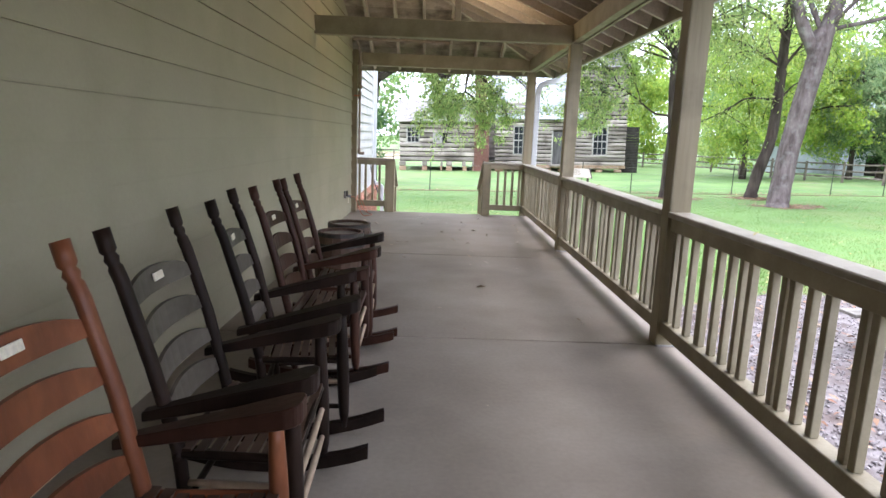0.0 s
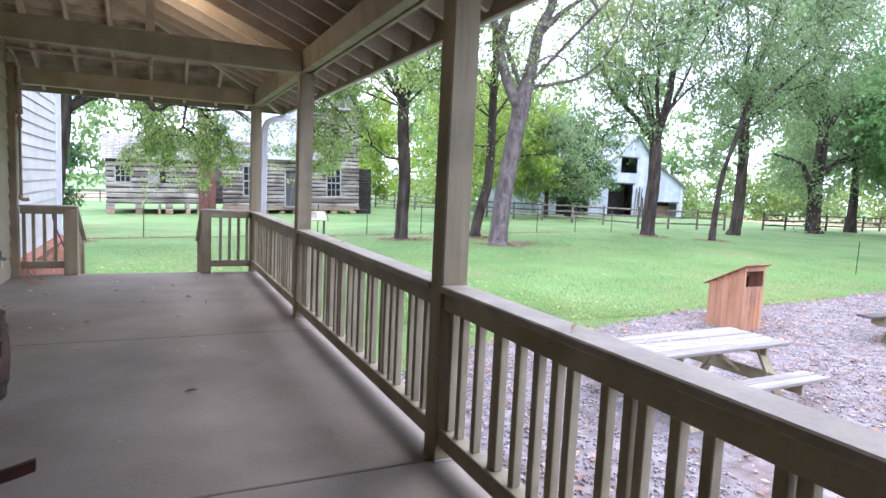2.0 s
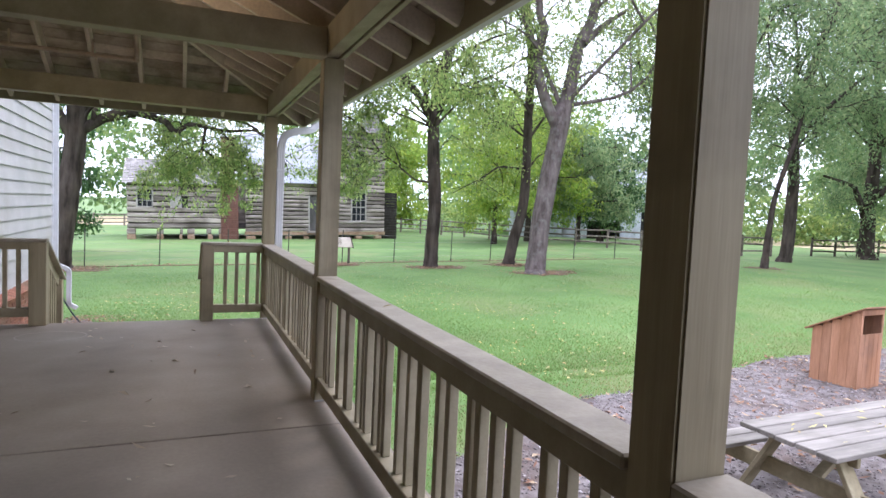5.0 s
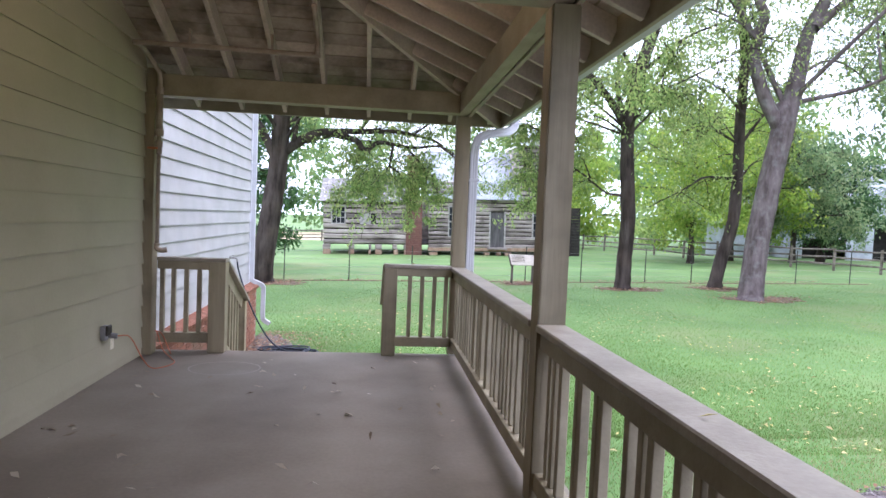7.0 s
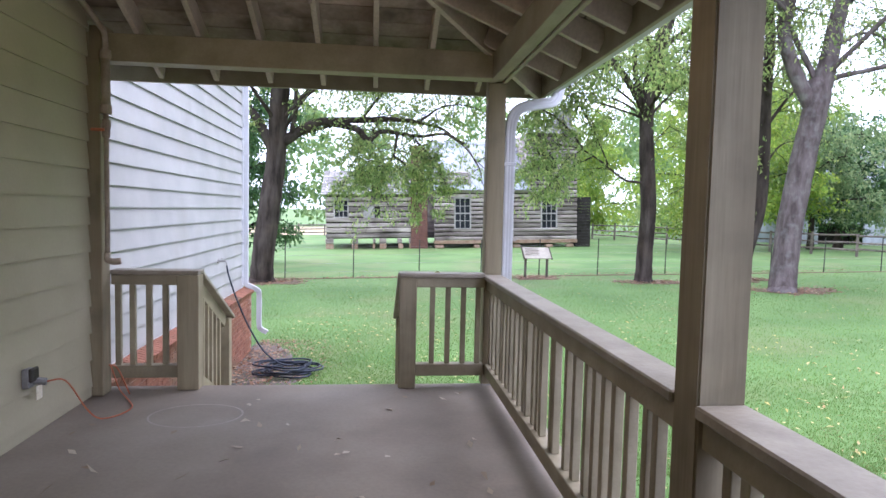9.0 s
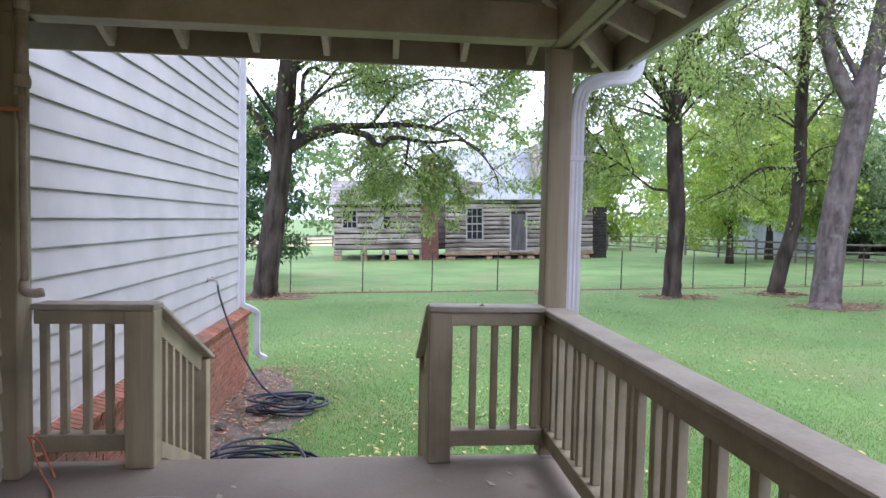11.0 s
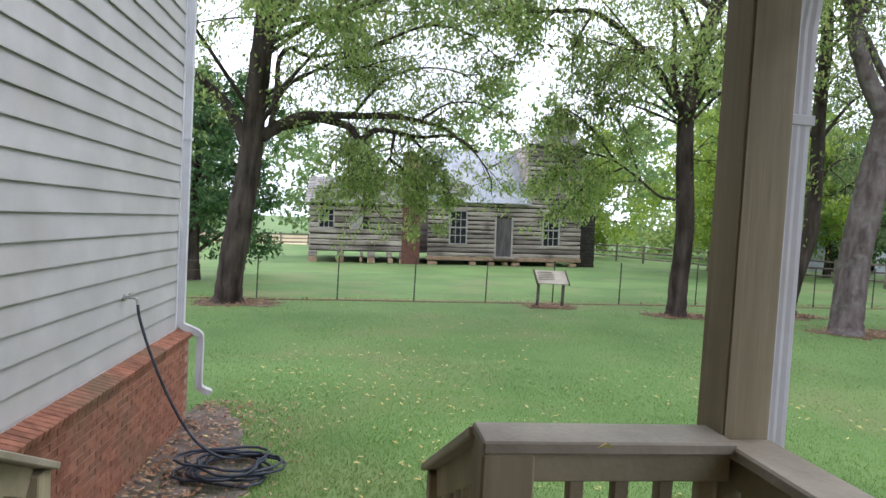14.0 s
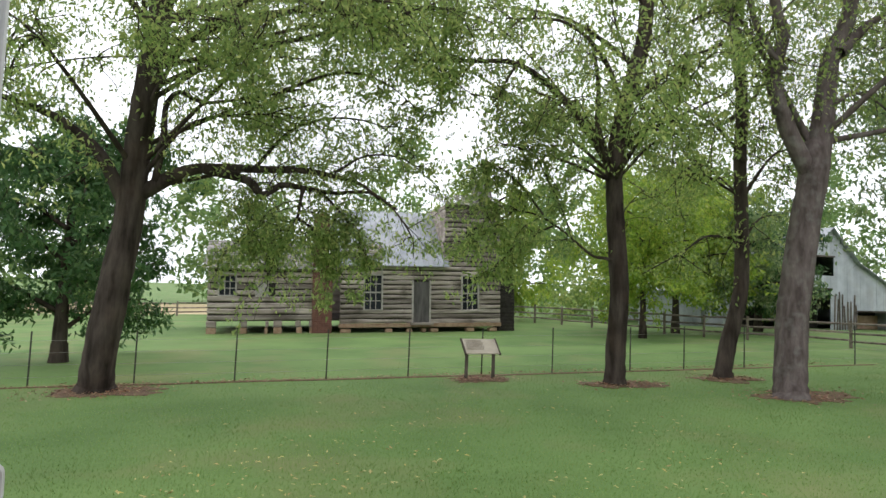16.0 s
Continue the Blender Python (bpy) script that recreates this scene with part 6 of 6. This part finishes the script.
n = 13000
x, y = rng.uniform(-0.6, 26, n), rng.uniform(10.6, 30, n)
clump = np.array([noise.noise(Vector((a * 0.3, b * 0.3, 5))) for a, b in zip(x, y)])
fade = np.clip((25 - y) / 9, 0.06, 1) * np.clip((11 - x) / 6, 0.1, 1)
ok = ~in_gravel(x, y) & (clump + rng.uniform(-0.3, 0.3, n) > -0.12) & (rng.uniform(size=n) < fade)
flat_leaves("fallen_leaves", x[ok], y[ok], ground_at(x[ok], y[ok]) + 0.03, 0.082, M_FALLEN, "yellow fallen leaves scattered over the lawn")
n = 14000
x, y = rng.uniform(2.5, 34, n), rng.uniform(-2, 12.2, n)
ok = in_gravel(x, y) & ((y > 8.5 - rng.uniform(0, 6, n)) | (x > 9) | (rng.uniform(size=n) < 0.3))
flat_leaves("brown_leaves", x[ok], y[ok], ground_at(x[ok], y[ok]) + 0.062, 0.1, M_FALLENR, "brown and tan dead leaves on the gravel")
n = 1700
x, y = -0.95 + np.abs(rng.normal(size=n)) * 0.55, rng.uniform(12.0, 17.4, n)
flat_leaves("brown_leaves", x, y, ground_at(x, y) + 0.035, 0.07, M_FALLENR, "brown dead leaves along the brick base")
tr = [(-2.7, 27.5, 1.2), (10.4, 25.9, 0.9), (14.1, 26.1, 0.8), (13.9, 23.4, 1.2), (24, 25.7, 0.8), (6.95, 27.5, 0.7)]
x = np.concatenate([a + r * rng.normal(size=420) * 0.6 for a, b, r in tr] + [rng.uniform(-10, 20, 900)])
y = np.concatenate([b + r * rng.normal(size=420) * 0.4 for a, b, r in tr] + [28.4 + rng.normal(size=900) * 0.12])
flat_leaves("brown_leaves", x, y, ground_at(x, y) + 0.03, 0.1, M_FALLENR, "brown leaves heaped at tree feet and along the fence")
n = 64
x, y = rng.uniform(-0.7, 1.9, n), 10.4 - np.abs(rng.normal(size=n)) * 1.9
flat_leaves("porch_leaves", x, y, 0 * x, 0.075, M_PORCHLEAF, "few curled dead leaves blown onto the porch floor")
n = 14
flat_leaves("porch_leaves", rng.uniform(0.6, 1.9, n), rng.uniform(2, 7.5, n), 0 * np.zeros(n), 0.035, M_PORCHLEAF, "few scraps of dead leaf on the porch floor")
n = 26
flat_leaves("table_leaves", rng.uniform(5.6, 7.3, n), rng.uniform(6.2, 6.85, n), np.full(n, -0.262), 0.07, M_FALLEN, "yellow leaves lying on the picnic table top")
flat_leaves("rail_leaf", np.array([1.62, 2.07, 2.05]), np.array([10.47, 6.1, 3.2]), np.array([0.893, 0.874, 0.874]), 0.06, M_FALLEN, "single dry leaves on the rail caps")

# gravel stones
n = 60000
d = rng.uniform(0, 1, n) ** 1.5
x, y = 2.5 + 17 * d, rng.uniform(-1.5, 11.6, n)
ok = in_gravel(x, y)
x, y = x[ok], y[ok]
n = len(x)
s = rng.uniform(0.008, 0.023, n)
base = np.array([(1, 0, 0), (0, 1, 0), (-1, 0, 0), (0, -1, 0), (0, 0, 0.75), (0, 0, -0.75)])
tri = np.array([(0, 1, 4), (1, 2, 4), (2, 3, 4), (3, 0, 4), (1, 0, 5), (2, 1, 5), (3, 2, 5), (0, 3, 5)])
a = rng.uniform(0, 6.28, n)
v = base[None] * (s[:, None, None] * rng.uniform(0.6, 1.35, (n, 6, 1)))
v = np.stack([v[..., 0] * np.cos(a)[:, None] - v[..., 1] * np.sin(a)[:, None], v[..., 0] * np.sin(a)[:, None] + v[..., 1] * np.cos(a)[:, None], v[..., 2]], -1)
v += np.stack([x, y, ground_at(x, y) + 0.05], -1)[:, None]
f = (tri[None] + 6 * np.arange(n)[:, None, None]).reshape(-1, 3)
tagged(raw("gravel_stones", v.reshape(-1, 3), f, M_STONE), "loose purple-grey gravel stones", "gravel", kind="stuff")


def blades(name, x, y, h, w, label, material=M_BLADE):
    n = len(x)
    z = ground_at(x, y)
    a = rng.uniform(0, 6.28, n)
    hh = h * rng.uniform(0.5, 1.3, n)
    lean = rng.normal(scale=0.45, size=(n, 2)) * hh[:, None]
    v = np.stack([np.stack([x - np.cos(a) * w, y - np.sin(a) * w, z - 0.005], -1), np.stack([x + np.cos(a) * w, y + np.sin(a) * w, z - 0.005], -1), np.stack([x + lean[:, 0], y + lean[:, 1], z + hh], -1)], 1).reshape(-1, 3)
    tagged(raw(name, v, np.arange(3 * n).reshape(-1, 3), material), label, "grass", kind="stuff")


n = 420000
d = rng.uniform(0, 1, n) ** 1.5
x, y = rng.uniform(-12, 30, n), 10.7 + 21 * d
near = np.minimum(np.minimum((x + 12) / 9, (30 - x) / 12), (31.7 - y) / 8)
ok = ~in_gravel(x, y) & (rng.uniform(size=n) < near) & ~((x < -0.9) & (y < 17)) & ~((y < 17) & (rng.uniform(size=n) > np.clip((x + 0.7) / 0.85, 0, 1)))
blades("grass", x[ok], y[ok], 0.036, 0.005, "short mown grass blades of the near lawn")
n = 190000
x, y = rng.uniform(-0.9, 9.5, n), 11.2 + 9 * rng.uniform(0, 1, n) ** 1.4
ok = ~in_gravel(x, y) & ~((y < 17) & (rng.uniform(size=n) > np.clip((x + 0.7) / 0.85, 0, 1))) & (rng.uniform(size=n) < np.clip((20 - y) / 7, 0, 1) * np.clip((9.5 - x) / 5, 0, 1))
blades("grass", x[ok], y[ok], 0.034, 0.005, "short mown grass blades by the porch steps")
n = 30000
x, y = rng.uniform(2.3, 9, n), rng.uniform(6, 10.9, n)
ok = ~in_gravel(x, y)
blades("grass", x[ok], y[ok], 0.036, 0.005, "short mown grass blades beside the porch")
n = 90000
x, y = rng.uniform(2.8, 17, n), rng.uniform(7.5, 14, n)
edge = np.where(in_gravel(x + 0.3, y - 0.7), 0.9, np.where(in_gravel(x + 0.6, y - 1.5), 0.45, np.where(in_gravel(x + 0.8, y - 2.4), 0.15, 0.0)))
ok = ~in_gravel(x, y) & (rng.uniform(size=n) < edge)
blades("dry_grass", x[ok], y[ok], 0.03, 0.006, "worn straw-coloured grass along the gravel", M_DRY)
n = 1500
x, y = rng.normal(2.75, 0.16, n), rng.uniform(2, 6.5, n)
ok = np.sin(y * 3.1) + rng.uniform(-1, 1, n) > 0.5
blades("weeds", x[ok], y[ok], 0.16, 0.009, "tufts of weeds at the porch edge")

# ---- brick base of the wing ----
base = tagged(link("brick_base", box(-1.3, -0.975, 10.6, 16.78, -1.35, -0.1, 0), M_MORTAR), "red brick foundation under the white siding", "brick base", kind="structure")
br = part("brick", box(-0.05, 0.0, -0.1, 0.1, -0.028, 0.028, 0.003), M_BRICK, base)
br.matrix_basis = pose(-0.966, 13.7, -1.25)
rest = bmesh.new()
for r in range(17):
    z = -1.25 + 0.0665 * r
    for k in range(30):
        y = 10.72 + 0.21 * k + (0.105 if r % 2 else 0)
        if y > 16.7:
            continue
        if y > 16.64:
            y = 16.66
        off = random.uniform(-0.0025, 0.0025)
        if y > 13.75 and z > -1.2:
            again(br, base, pose(-0.966 + off, y, z, 0, 0, random.uniform(-0.6, 0.6)))
        else:
            box(-1.01, -0.966 + off, y - 0.1, y + 0.1, z - 0.028, z + 0.028, 0, rest)
ob = part("lower_bricks", rest, M_BRICK, base)
ob["kind"] = "stuff"
cp = part("cap_brick", box(-0.095, 0.095, -0.03, 0.03, -0.032, 0.032, 0.004), M_BRICK, base)
cp.matrix_basis = pose(-1.02, 10.7, -0.085, 0, 14, 0)
for k in range(1, 89):
    again(cp, base, pose(-1.02 + random.uniform(-0.003, 0.003), 10.7 + 0.0688 * k, -0.085, 0, 14 + random.uniform(-1, 1), random.uniform(-1, 1)))
